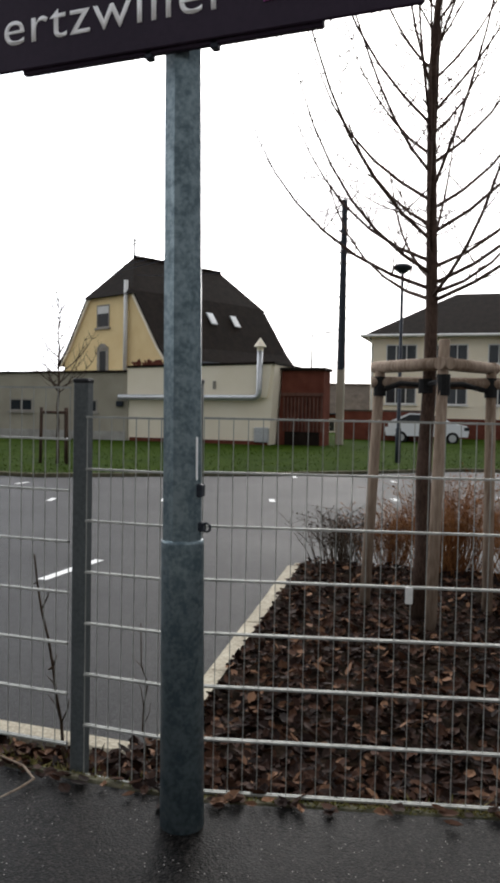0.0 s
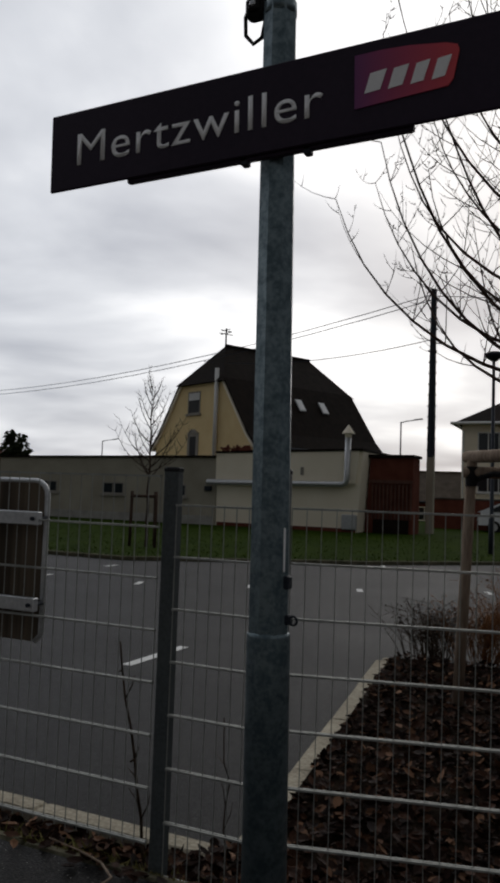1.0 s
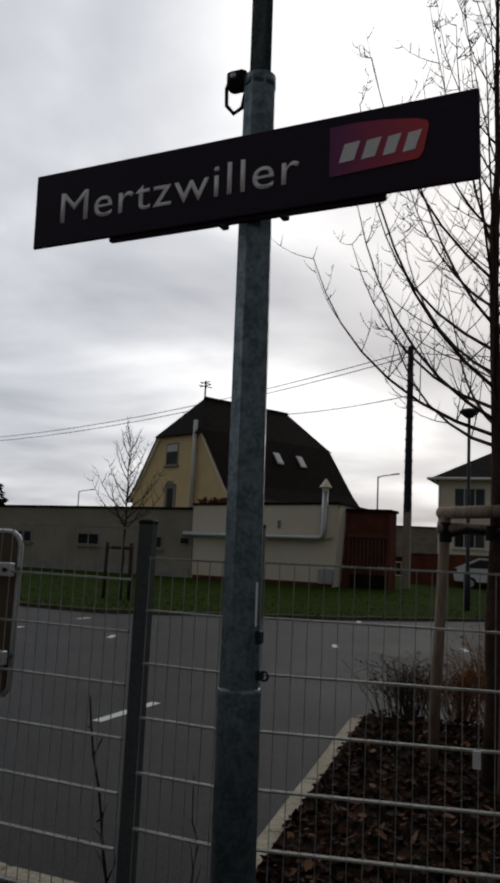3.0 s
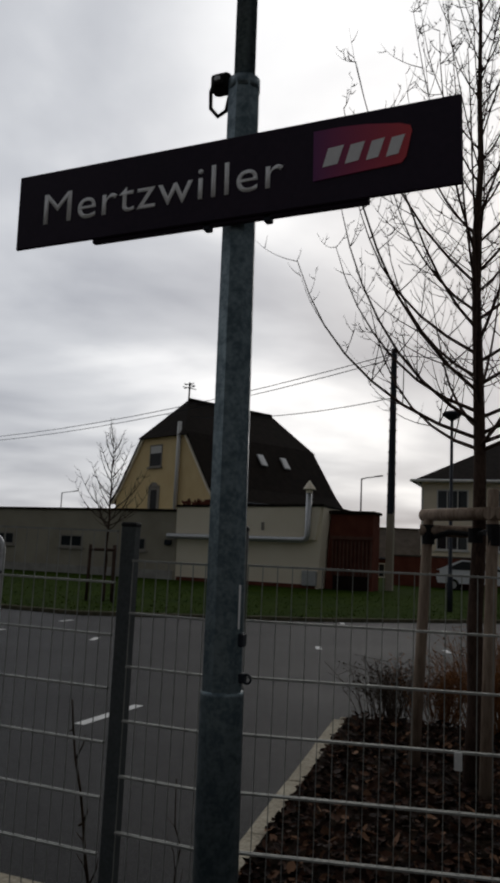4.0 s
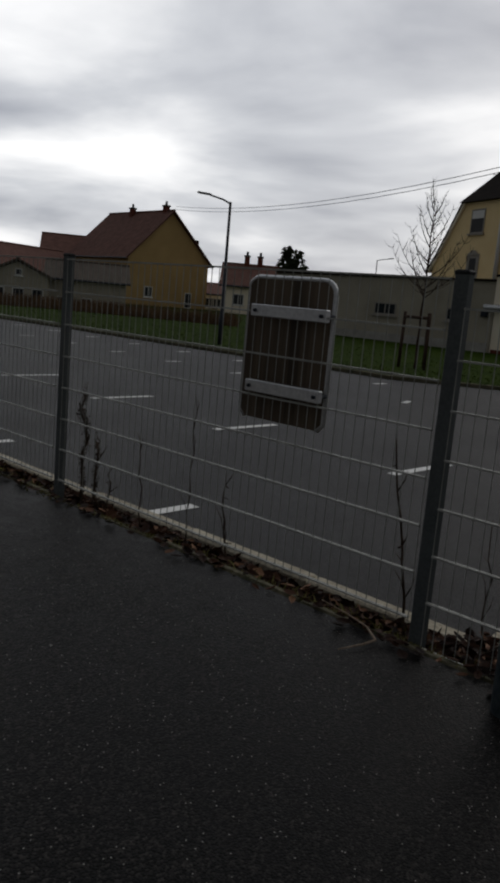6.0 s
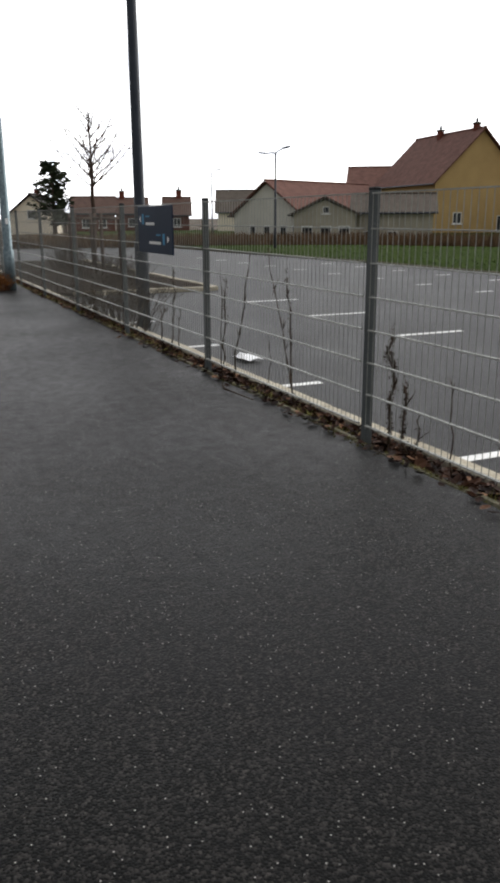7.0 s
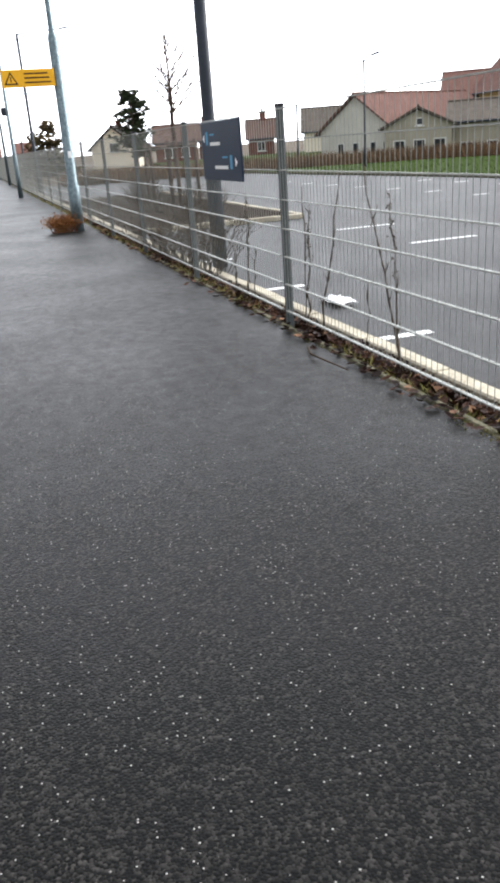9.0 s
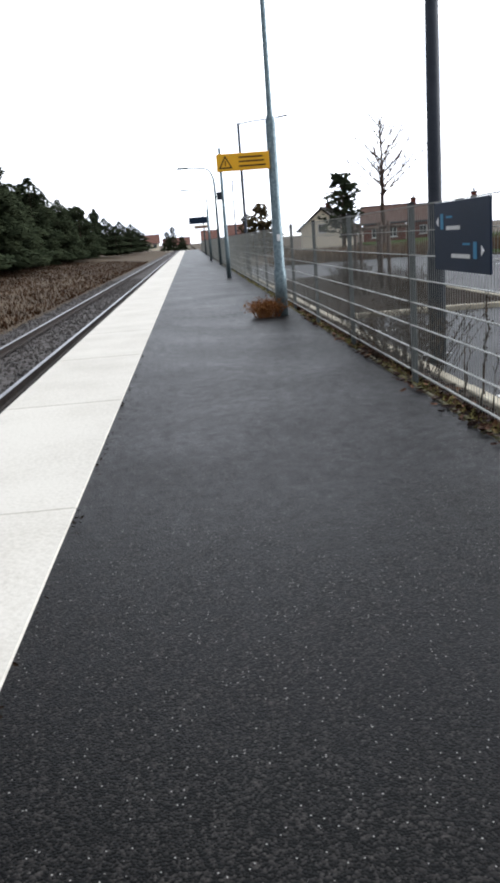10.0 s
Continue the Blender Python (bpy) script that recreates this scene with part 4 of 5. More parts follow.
WEEDS = ((-3.92, 0.7, 0.01, 0.011, 45), (-3.785, 0.44, -0.01, 0.008, 24), (-3.7, 0.3, 0.0, 0.006, 10), (-6.23, 1.12, 0.36, 0.007, 6), (-5.12, 1.14, -0.43, 0.007, 6),
         (-5.24, 0.95, -0.1, 0.007, 14), (-6.42, 0.85, 0.08, 0.007, 13), (-5.6, 0.5, 0.1, 0.004, 0), (-6.6, 1.0, 0.0, 0.006, 3), (-3.33, 0.55, -0.02, 0.005, 0),
         (-2.95, 0.87, -0.03, 0.004, 3), (-2.7, 0.48, -0.08, 0.006, 3), (-1.55, 0.85, -0.2, 0.007, 8), (-1.24, 0.62, -0.05, 0.004, 0), (-7.95, 0.85, 0.15, 0.009, 16))
for i, (x, h, ln, r, kn) in enumerate(WEEDS):
    weed(x, 2.72 + 0.03 * (i % 3), h, ln, r, 40 + i, kn)
for i in range(26):
    weed(-7 - 0.55 * i + 0.2 * math.sin(i * 3.0), 2.8 + 0.1 * math.sin(i * 5.0), 0.35 + 0.2 * abs(math.sin(i * 2.0)), 0.15 * math.sin(i * 7.0), 0.006, 90 + i, 4)
twigs = thing("fallen_twig", "dry bent twig lying on the asphalt by the fence", "twig", pose(-1.51, 2.42, 0.012))
Geo().tube([(-0.34, 0.1, 0.03), (-0.2, 0.09, 0.02), (-0.08, 0.06, 0.015), (0.005, 0.0, 0.008), (-0.005, -0.07, 0.005), (-0.04, -0.17, 0)], [0.002, 0.003, 0.004, 0.0045, 0.004, 0.002], 6).make("stem", M_STAKE, twigs)
twigs = thing("fallen_twig", "long thin dry twig lying by the fence", "twig", pose(-5.4, 2.38, 0.01))
Geo().tube([(-0.35, 0.05, 0), (-0.1, -0.03, 0.012), (0.3, 0.02, 0.005)], [0.003, 0.006, 0.004], 6).make("stem", M_STEM, twigs)


g = Geo()
rd = random.Random(21)
for i in range(90):
    x = -3.2 - 9 * rd.random() ** 1.2
    q = -3.4 - 2.8 * round((x + 3.4) / -2.8) if rd.random() < 0.4 else x
    leaf(g, q + rd.gauss(0, 0.05), 0.19 + abs(rd.gauss(0, 0.02)), 0.012, rd.uniform(0.012, 0.03))
tagged(g.make("leaf_crumbs", M_SOIL), "dark leaf crumbs caught along the edge slabs", "leaf litter", kind="stuff")


# ---- car park markings and litter ----
def marking(x, y, long, turn=0.0):
    """A painted stroke from its near end, turned from the y axis."""
    Geo().box(-0.05, 0.05, 0, long, LOT - 0.02, LOT + 0.004).make("road_marking", M_PAINT, lot, m=Matrix.Translation((x, y, 0)) @ pose(0, 0, 0, 0, 0, turn))


for i in range(5):
    marking(-4.09 - 2.6 * i, 3.42, 0.42)
for i in range(5):
    marking(-4.05 - 2.46 * i, 6.3, 1.05)
for i in range(11):
    marking(-9.4 - 2.08 * i, 11.4, 0.42)
for i in range(8):
    marking(-9.6 - 2.1 * i, 13.75, 0.42)
for x, y in ((-7.4, 11.55), (-5.7, 12.4), (-4.0, 13.2), (-2.04, 14.4), (-5.0, 18.2), (-2.64, 18.2), (-0.2, 15.6), (0.6, 19.6)):
    marking(x, y, 0.42, 20)
litter = thing("paper_scrap", "crumpled white paper lying on the car park", "litter", pose(-8.15, 3.72, LOT))
g = Geo()
rr = random.Random(3)
pp = [[(-0.2 + 0.1 * i, -0.11 + 0.055 * j, 0.01 + rr.uniform(0, 0.05)) for i in range(5)] for j in range(5)]
g.add([q for row in pp for q in row], [(j * 5 + i, j * 5 + i + 1, j * 5 + i + 6, j * 5 + i + 5) for j in range(4) for i in range(4)])
g.make("sheet", M_WHITE, litter)
tag = thing("fence_tag", "small pale plastic tag clipped on the fence wire", "tag", pose(-0.29, FY + line(-0.29) - 0.006, 0.675))
Geo().box(-0.012, 0.012, -0.004, 0.004, 0, 0.055, c=0.002).make("plate", M_FRAME, tag)


# ---- buildings ----
def window(parent, m, x, z, w, h, frame_mat=M_FRAME, mull=0, sill=True, surround=None, pane=M_GLASS):
    win = thing("window", "", "", m @ Matrix.Translation((x, 0, z)))
    win.parent = parent
    g = Geo()
    t = min(0.07, w * 0.12)
    g.box(-w / 2, w / 2, -0.03, 0.05, 0, t).box(-w / 2, w / 2, -0.03, 0.05, h - t, h)
    g.box(-w / 2, -w / 2 + t, -0.03, 0.05, t, h - t).box(w / 2 - t, w / 2, -0.03, 0.05, t, h - t)
    for i in range(mull):
        xm = -w / 2 + w * (i + 1) / (mull + 1)
        g.box(xm - 0.03, xm + 0.03, -0.025, 0.04, t, h - t)
    g.make("frame", frame_mat, win)
    Geo().box(-w / 2 + t, w / 2 - t, -0.012, 0.008, t, h - t).make("pane", pane, win)
    if sill:
        Geo().box(-w / 2 - 0.1, w / 2 + 0.1, -0.12, 0.03, -0.09, -0.002).make("sill", surround or frame_mat, win)
    if surround:
        g = Geo()
        for x0, x1, z0, z1 in ((-w / 2 - 0.16, -w / 2, -0.1, h + 0.16), (w / 2, w / 2 + 0.16, -0.1, h + 0.16), (-w / 2, w / 2, h, h + 0.16)):
            g.box(x0, x1, -0.035, 0.03, z0, z1)
        g.make("surround", surround, win)
    return win


def chimney(h, x, y, z0, zt, w):
    c = Geo().box(x - w / 2, x + w / 2, y - w / 2, y + w / 2, z0, zt, c=0.02).make("chimney", M_BRICK, h)
    Geo().box(x - w / 2 - 0.07, x + w / 2 + 0.07, y - w / 2 - 0.07, y + w / 2 + 0.07, zt, zt + 0.14, c=0.02).make("chimney_cap", M_ROOF_G, c)
    Geo().tube([(x, y, zt + 0.1), (x, y, zt + 0.5)], 0.12, 8).make("chimney_pot", M_DARKSTEEL, c)


def gable_house(name, label, m, width, length, eave, ridge, wall, roof, over=0.35, base=-1.4, windows=(), chimneys=(), category="house", gutter=True):
    """x along the gable wall, y along the ridge, gable in the plane y = 0. windows: (side, x, z, w, h, mullions)."""
    h = thing(name, label, category, m)
    w2 = width / 2
    Geo().prism([(0, 0, base), (width, 0, base), (width, 0, eave), (w2, 0, ridge - 0.1), (0, 0, eave)], (0, 0, 0), (0, length, 0)).make("wall", wall, h)
    slope = (ridge - eave) / w2
    lo = eave - slope * over
    for sg, name2 in ((-1, "roof"), (1, "roof")):
        e = w2 + sg * (w2 + over)
        o = [(e, 0, lo), (w2, 0, ridge), (w2, 0, ridge + 0.17), (e, 0, lo + 0.15)]
        Geo().prism(o, (0, -over, 0), (0, length + over, 0)).make(name2, roof, h)
        if gutter:
            Geo().tube([(e + sg * 0.06, -over, lo + 0.05), (e + sg * 0.06, length + over, lo + 0.05)], 0.07, 8).make("gutter", M_DARKSTEEL, h)
    Geo().tube([(w2, -over, ridge + 0.16), (w2, length + over, ridge + 0.16)], 0.11, 8).make("ridge_tiles", roof, h)
    for x, y, zt, w in chimneys:
        chimney(h, x, y, ridge - 2, zt, w)
    sides = {"gable": Matrix.Identity(4), "right": Matrix.Translation((width, 0, 0)) @ pose(0, 0, 0, 0, 0, 90), "left": Matrix.Translation((0, length, 0)) @ pose(0, 0, 0, 0, 0, -90)}
    for side, x, z, ww, hh, mull in windows:
        window(h, sides[side], x, z, ww, hh, mull=mull)
    return h


def bearing(yaw, dist):
    return Vector((-0.5 - dist * math.sin(radians(yaw)), 0.33 + dist * math.cos(radians(yaw))))


def row_house(name, label, yaw_l, yaw_r, dist, eave, ridge, depth, wall, roof, windows=(), chimneys=(), category="house"):
    """A house that shows its long side between two bearings. Windows on that side: (share of its length, z, w, h)."""
    a, b = bearing(yaw_r, dist), bearing(yaw_l, dist)
    w = (b - a).normalized()
    n = (b - a).length
    return gable_house(name, label, face_frame((a.x, a.y, 0), (w.y, -w.x)), depth, n, eave, ridge, wall, roof,
                       windows=[("left", f * n, z, ww, hh, 1) for f, z, ww, hh in windows], chimneys=[(depth / 2, f * n, ridge + 0.9, cw) for f, cw in chimneys], category=category)


def mansard_house():
    """Mansard house with clipped gables; local x along the gable, y along the ridge."""
    m = Matrix.Translation((-17.7, 38.0, 0)) @ pose(0, 0, 0, 0, 0, -25) @ Matrix.Translation((-9.5, 0, 0))
    h = thing("mansard_house", "yellow rendered house with a steep dark tiled half-hipped roof", "house", m)
    W, Ln, c = 9.5, 10.0, 4.75
    Geo().prism([(0.15, 0, -0.6), (W - 0.15, 0, -0.6), (W - 0.15, 0, 4.0), (W - 0.42, 0, 4.5), (c + 2.12, 0, 7.5), (c - 2.12, 0, 7.5), (0.42, 0, 4.5), (0.15, 0, 4.0)],
                (0, 0.0, 0), (0, Ln - 0.05, 0)).make("wall", M_RENDER_Y, h)
    e, b = 0.12, 1.6
    ys = (-e, Ln + e)
    for sg in (-1, 1):
        for (a1, z1), (a2, z2) in (((5.05, 3.75), (4.35, 4.5)), ((4.35, 4.5), (2.15, 7.55))):
            q = [(c + sg * a, y, z + dz) for dz in (0, 0.15) for a, y, z in ((a1, ys[0], z1), (a1, ys[1], z1), (a2, ys[1], z2), (a2, ys[0], z2))]
            Geo().add(q, [(0, 1, 2, 3), (4, 5, 6, 7), (0, 1, 5, 4), (2, 3, 7, 6), (0, 3, 7, 4), (1, 2, 6, 5)]).make("roof_slope", M_ROOF_D, h)
        Geo().tube([(c + sg * 5.1, -e, 3.78), (c + sg * 5.1, Ln + e, 3.78)], 0.08, 8).make("gutter", M_DARKSTEEL, h)
        bo = Geo()
        for (a1, z1), (a2, z2) in (((5.0, 3.72), (4.3, 4.46)), ((4.3, 4.46), (2.1, 7.5))):
            bo.prism([(c + sg * a1, 0, z1), (c + sg * a2, 0, z2), (c + sg * (a2 - 0.14), 0, z2 - 0.03), (c + sg * (a1 - 0.14), 0, z1 - 0.03)], (0, -e, 0), (0, -0.01, 0))
        bo.make("verge_board", M_RENDER_W, h)
    top = Geo().add([(c - 2.3, -e - 0.15, 7.5), (c + 2.3, -e - 0.15, 7.5), (c + 2.3, Ln + e + 0.15, 7.5), (c - 2.3, Ln + e + 0.15, 7.5), (c, b, 9.95), (c, Ln - b, 9.95)],
                    [(0, 1, 4), (1, 2, 5, 4), (2, 3, 5), (3, 0, 4, 5), (0, 3, 2, 1)])
    top.make("roof_top", M_ROOF_D, h)
    Geo().tube([(c, b, 9.95), (c, Ln - b, 9.95)], 0.12, 8).make("ridge_tiles", M_ROOF_D, h)
    window(h, Matrix.Identity(4), 4.04, 5.8, 1.2, 1.3, frame_mat=M_GREYFRAME, pane=M_DARKPANE)
    Geo().box(3.52, 4.56, -0.028, -0.014, 6.6, 7.02, c=0.003).make("roller_blind", M_FRAME, h, "half-lowered white blind")
    window(h, Matrix.Identity(4), 4.05, 3.3, 0.75, 1.25, surround=M_GREYFRAME, frame_mat=M_GREYFRAME, pane=M_DARKPANE)
    Geo().prism([(3.55, 0, 4.66), (4.55, 0, 4.66), (4.2, 0, 4.9), (3.9, 0, 4.9)], (0, -0.08, 0), (0, 0.02, 0)).make("hood", M_GREYFRAME, h)
    Geo().tube([(6.3, -0.14, 2.5), (6.3, -0.14, 8.25)], 0.12, 10).make("flue_pipe", M_FRAME, h, "white flue pipe", smooth=True)
    d = Vector((2.2, 0, -3.05)).normalized()
    for y in (4.85, 6.74):
        q = Matrix.Translation((7.74 + 0.12, y, 6.4 + 0.12)) @ Matrix(((d.x, 0, -d.z, 0), (0, 1, 0, 0), (d.z, 0, d.x, 0), (0, 0, 0, 1)))
        sk = Geo().box(-0.42, 0.42, -0.25, 0.25, -0.02, 0.05, c=0.01).make("skylight", M_ALU, h, m=q)
        Geo().box(-0.36, 0.36, -0.19, 0.19, 0.052, 0.06).make("pane", M_WHITE, sk)
    for y in (2.2, 4.2, 6.2, 8.2):
        window(h, Matrix.Translation((W - 0.15, 0, 0)) @ pose(0, 0, 0, 0, 0, 90), y, 2.75, 1.1, 0.75)
    a = Geo().tube([(c, b, 9.9), (c, b, 11.0)], 0.05, 6)
    for z, w in ((10.9, 0.4), (10.7, 0.5)):
        a.tube([(c - w, b, z), (c + w, b, z)], 0.03, 4)
        a.tube([(c, b - w, z - 0.05), (c, b + w, z - 0.05)], 0.03, 4)
    a.make("antenna", M_DARKSTEEL, h)


mansard_house()


def garage_block():
    g = thing("garage_block", "long low grey concrete garage block with small windows", "garage")
    Geo().prism([(-30.3, 0, -0.5), (-17.2, 0, -0.5), (-17.2, 0, 2.92), (-30.3, 0, 2.78)], (0, 33.0, 0), (0, 38, 0)).make("wall", M_CONCRETE, g)
    Geo().prism([(-30.4, 0, 2.79), (-17.2, 0, 2.93), (-17.2, 0, 3.02), (-30.4, 0, 2.88)], (0, 32.9, 0), (0, 38.1, 0)).make("roof", M_ROOF_D, g)
    for x, w in ((-22.95, 1.3), (-19.15, 0.75), (-27, 1.2)):
        window(g, face_frame((0, 33.0, 0), (1, 0)), x, 1.05, w, 0.6, frame_mat=M_GREYFRAME, mull=1)
    Geo().prism([(-30.2, 0, -0.3), (-17.3, 0, -0.3), (-17.3, 0, 0.2), (-30.2, 0, 0.15)], (0, 32.95, 0), (0, 33.05, 0)).make("plinth", M_EDGE_SIDE, g)
    Geo().box(-17.75, -17.4, 32.85, 33.0, 1.35, 1.6, c=0.03).make("lamp_box", M_DARKSTEEL, g)


garage_block()


def annex():
    a = thing("annex", "cream rendered flat annex with a galvanised flue", "building")
    Geo().prism([(-17.18, 0, -0.5), (-10.38, 0, -0.5), (-10.15, 0, 3.3), (-17.18, 0, 3.12)], (0, 33.05, 0), (0, 37.8, 0)).make("wall", M_RENDER_W, a)
    Geo().prism([(-17.18, 0, 1.85), (-10.45, 0, 1.85), (-10.25, 0, 3.3), (-17.18, 0, 3.12)], (0, 32.9, 0), (0, 33.05, 0)).make("upper_band", M_RENDER_W, a)
    Geo().prism([(-17.2, 0, 3.12), (-10.1, 0, 3.3), (-10.1, 0, 3.4), (-17.2, 0, 3.22)], (0, 32.85, 0), (0, 37.9, 0)).make("roof", M_ROOF_D, a)
    Geo().box(-17.1, -10.42, 33.0, 33.06, -0.4, -0.05).make("plinth", M_BRICK, a)
    Geo().tube([(-17.5, 32.7, 1.78), (-10.95, 32.7, 1.83), (-10.8, 32.7, 1.9), (-10.75, 32.7, 2.05), (-10.72, 32.7, 3.9)], 0.13, 12).make("flue", M_ALU, a, "galvanised flue duct", smooth=True)
    Geo().tube([(-10.72, 32.7, 3.85), (-10.72, 32.7, 4.0), (-10.72, 32.7, 4.02), (-10.72, 32.7, 4.4)], [0.14, 0.14, 0.28, 0.02], 12).make("cowl", M_RENDER_W, a, "pale conical cowl")
    Geo().box(-11.0, -10.35, 32.85, 33.05, -0.1, 0.55, c=0.03).make("meter_box", M_ALU, a, "grey meter box")
    Geo().box(-12.95, -12.8, 32.85, 32.9, 2.2, 2.55, c=0.02).make("vent", M_GREYFRAME, a)
    rr = random.Random(8)
    g = Geo()
    for i in range(60):
        x, y = rr.uniform(-17, -15.6), rr.uniform(33.1, 33.6)
        g.tube([(x, y, 3.25), (x + rr.gauss(0, 0.1), y, 3.25 + rr.uniform(0.1, 0.3))], [0.05, 0.03], 4)
    g.make("roof_plants", M_BRICK, a)
    r = thing("shed", "red-brown clad shed with vertical slats", "shed")
    Geo().prism([(-10.3, 0, -0.5), (-8.2, 0, -0.5), (-8.2, 0, 3.08), (-10.1, 0, 3.05)], (0, 34.0, 0), (0, 35.2, 0)).make("wall", M_BRICK, r)
    Geo().box(-10.15, -8.12, 33.85, 35.3, 3.08, 3.2).make("roof", M_ROOF_D, r)
    sl = None
    for i in range(11):
        if sl is None:
            sl = Geo().box(0, 0.07, 33.9, 34.0, 0.4, 1.9)
            ob = sl.make("slat", M_ROOF_R, r)
        else:
            ob = new("slat", ob.data)
            ob.parent = r
        ob.location = (-10.0 + 0.17 * i, 0, 0)
    Geo().box(-10.1, -8.22, 33.88, 34.02, 1.95, 2.1).make("lintel", M_ROOF_R, r)
    # dark box painted in for the shadowed opening at the shed's foot
    Geo().box(-9.9, -8.35, 33.86, 33.99, -0.4, 0.38).make("shaded_opening", M_ROOF_D, r)


annex()


def white_house():
    h = thing("white_house", "two-storey white house with a hipped brown roof", "house", face_frame((-9.1, 50, 0), (1, 0.03)))
    L, D, ev = 22, 10, 6.1
    Geo().box(0, L, 0, D, -0.8, ev).make("wall", M_RENDER_W, h)
    e = 0.6
    Geo().add([(-e, -e, ev - 0.1), (L + e, -e, ev - 0.1), (L + e, D + e, ev - 0.1), (-e, D + e, ev - 0.1), (4.9, D / 2, 9.3), (L - 4.9, D / 2, 9.3)],
              [(0, 1, 5, 4), (1, 2, 5), (2, 3, 4, 5), (3, 0, 4), (0, 3, 2, 1)]).make("roof", M_ROOF_D, h)
    Geo().tube([(-e, -e - 0.05, ev - 0.05), (L + e, -e - 0.05, ev - 0.05)], 0.09, 8).make("gutter", M_FRAME, h)
    Geo().tube([(0.1, -0.1, -0.5), (0.1, -0.1, ev - 0.5), (-0.2, -e, ev - 0.1)], 0.06, 8).make("downpipe", M_FRAME, h)
    Geo().box(-0.02, L, -0.02, 0.1, -0.6, 1.0).make("plinth", M_BRICK, h)
    for x in (1.9, 4.95, 8.0, 11.2, 14.4):
        for z in (4.35, 1.85):
            window(h, Matrix.Identity(4), x, z, 1.9, 1.2, mull=2)


white_house()
gw = thing("garden_wall", "low reddish garden wall beyond the lawn", "wall")
Geo().box(-9.6, -5.2, 43.5, 43.75, -0.5, 1.35, c=0.03).make("wall_body", M_BRICK, gw)
Geo().box(-9.7, -5.1, 43.45, 43.8, 1.35, 1.45, c=0.02).make("coping", M_ROOF_G, gw)
gw = thing("hedge_fence", "brown wooden garden fence in front of the white house", "fence")
for i in range(24):
    Geo().box(-0.2 + 0.34 * i, 0.1 + 0.34 * i, 40, 40.04, -0.3, 1.7).make("board", M_STAKE, gw)
row_house("small_house", "small low house with a weathered grey roof beyond the shed", 13.8, 9.0, 58, 1.3, 3.2, 6, M_BRICK, M_ROOF_G, [(0.3, -0.2, 0.9, 1.0), (0.7, -0.2, 0.9, 1.0)])


def car():
    c = thing("car", "parked white car seen from the side beyond the lawn", "car", pose(-4.6, 41.6, LOT + 0.1, 0, 0, 4))
    body = [(-2.05, 0, 0.3), (2.05, 0, 0.3), (2.1, 0, 0.6), (2.0, 0, 0.85), (1.25, 0, 0.98), (0.55, 0, 1.42), (-0.9, 0, 1.48), (-1.75, 0, 1.1), (-2.1, 0, 0.95), (-2.12, 0, 0.55)]
    Geo().prism(body, (0, 0, 0), (0, 1.7, 0)).make("body", M_CAR, c)
    for o in ([(1.1, 0, 0.98), (0.5, 0, 1.36), (-0.1, 0, 1.39), (-0.1, 0, 0.98)], [(-0.2, 0, 0.98), (-0.2, 0, 1.39), (-0.85, 0, 1.41), (-1.5, 0, 1.08), (-1.45, 0, 0.98)]):
        Geo().prism(o, (0, -0.01, 0), (0, 0.02, 0)).make("side_window", M_GLASS, c)
    for x in (-1.3, 1.3):
        for y in (0.02, 1.5):
            w = Geo().tube([(x, y - 0.03, 0.22), (x, y + 0.18, 0.22)], 0.32, 20).make("wheel", M_TYRE, c)
            Geo().tube([(x, y - 0.04, 0.22), (x, y + 0.1, 0.22)], 0.19, 14).make("rim", M_ALU, w)
    Geo().box(1.85, 2.11, -0.005, 0.2, 0.62, 0.8, c=0.01).make("headlight", M_GLASS, c)
    Geo().box(-2.13, -1.95, -0.005, 0.15, 0.75, 0.95, c=0.01).make("tail_light", M_BRICK, c)


car()

oh = gable_house("ochre_house", "tall ochre rendered gabled house with a red tiled roof", face_frame((-61.3, 46.0, 0), (0.12, 0.99)), 9.2, 12, 4.3, 8.75, M_RENDER_Y2, M_ROOF_R,
            windows=[("gable", 2.4, 0.6, 0.9, 1.0, 1), ("gable", 7.0, -0.2, 0.8, 1.5, 0), ("left", 11, 2.2, 0.8, 1.2, 1), ("left", 6, 2.2, 0.8, 1.2, 1)], chimneys=[(4.6, 1.2, 9.3, 0.5), (4.3, 7.0, 9.2, 0.5)])
dm = Geo().box(7.2, 8.3, 0.6, 1.9, 4.9, 6.5, c=0.03).make("dormer", M_ROOF_D, oh, "small dark dormer")
row_house("red_roof_house", "house with a broad red tiled roof and a dark chimney", 58.9, 53.2, 86, 3.9, 6.2, 9, M_RENDER_W, M_ROOF_R, [(0.4, 1.2, 0.9, 1.2)], [(0.35, 0.9)])
b = bearing(64.5, 70) - Vector((0.91, 0.41)) * 3.8
gable_house("barn", "white gabled barn with a long red tiled roof", face_frame((b.x, b.y, 0), (0.91, 0.41)), 7.6, 15, 1.5, 4.1, M_BARN, M_ROOF_R,
            windows=[("gable", x, -0.5, 0.7, 1.1, 0) for x in (2.2, 3.8, 5.6, 6.9)], category="barn")
b = bearing(60.5, 62) - Vector((0.49, 0.87)) * 2.3
gable_house("grey_shed", "grey gabled shed with three dark windows", face_frame((b.x, b.y, 0), (0.49, 0.87)), 4.6, 8, 1.5, 2.6, M_CONCRETE, M_ROOF_G,
            windows=[("gable", x, -0.7, 0.85, 1.3, 0) for x in (1.0, 2.4, 3.8)] + [("gable", 2.4, 1.5, 0.5, 0.5, 0)], category="shed")
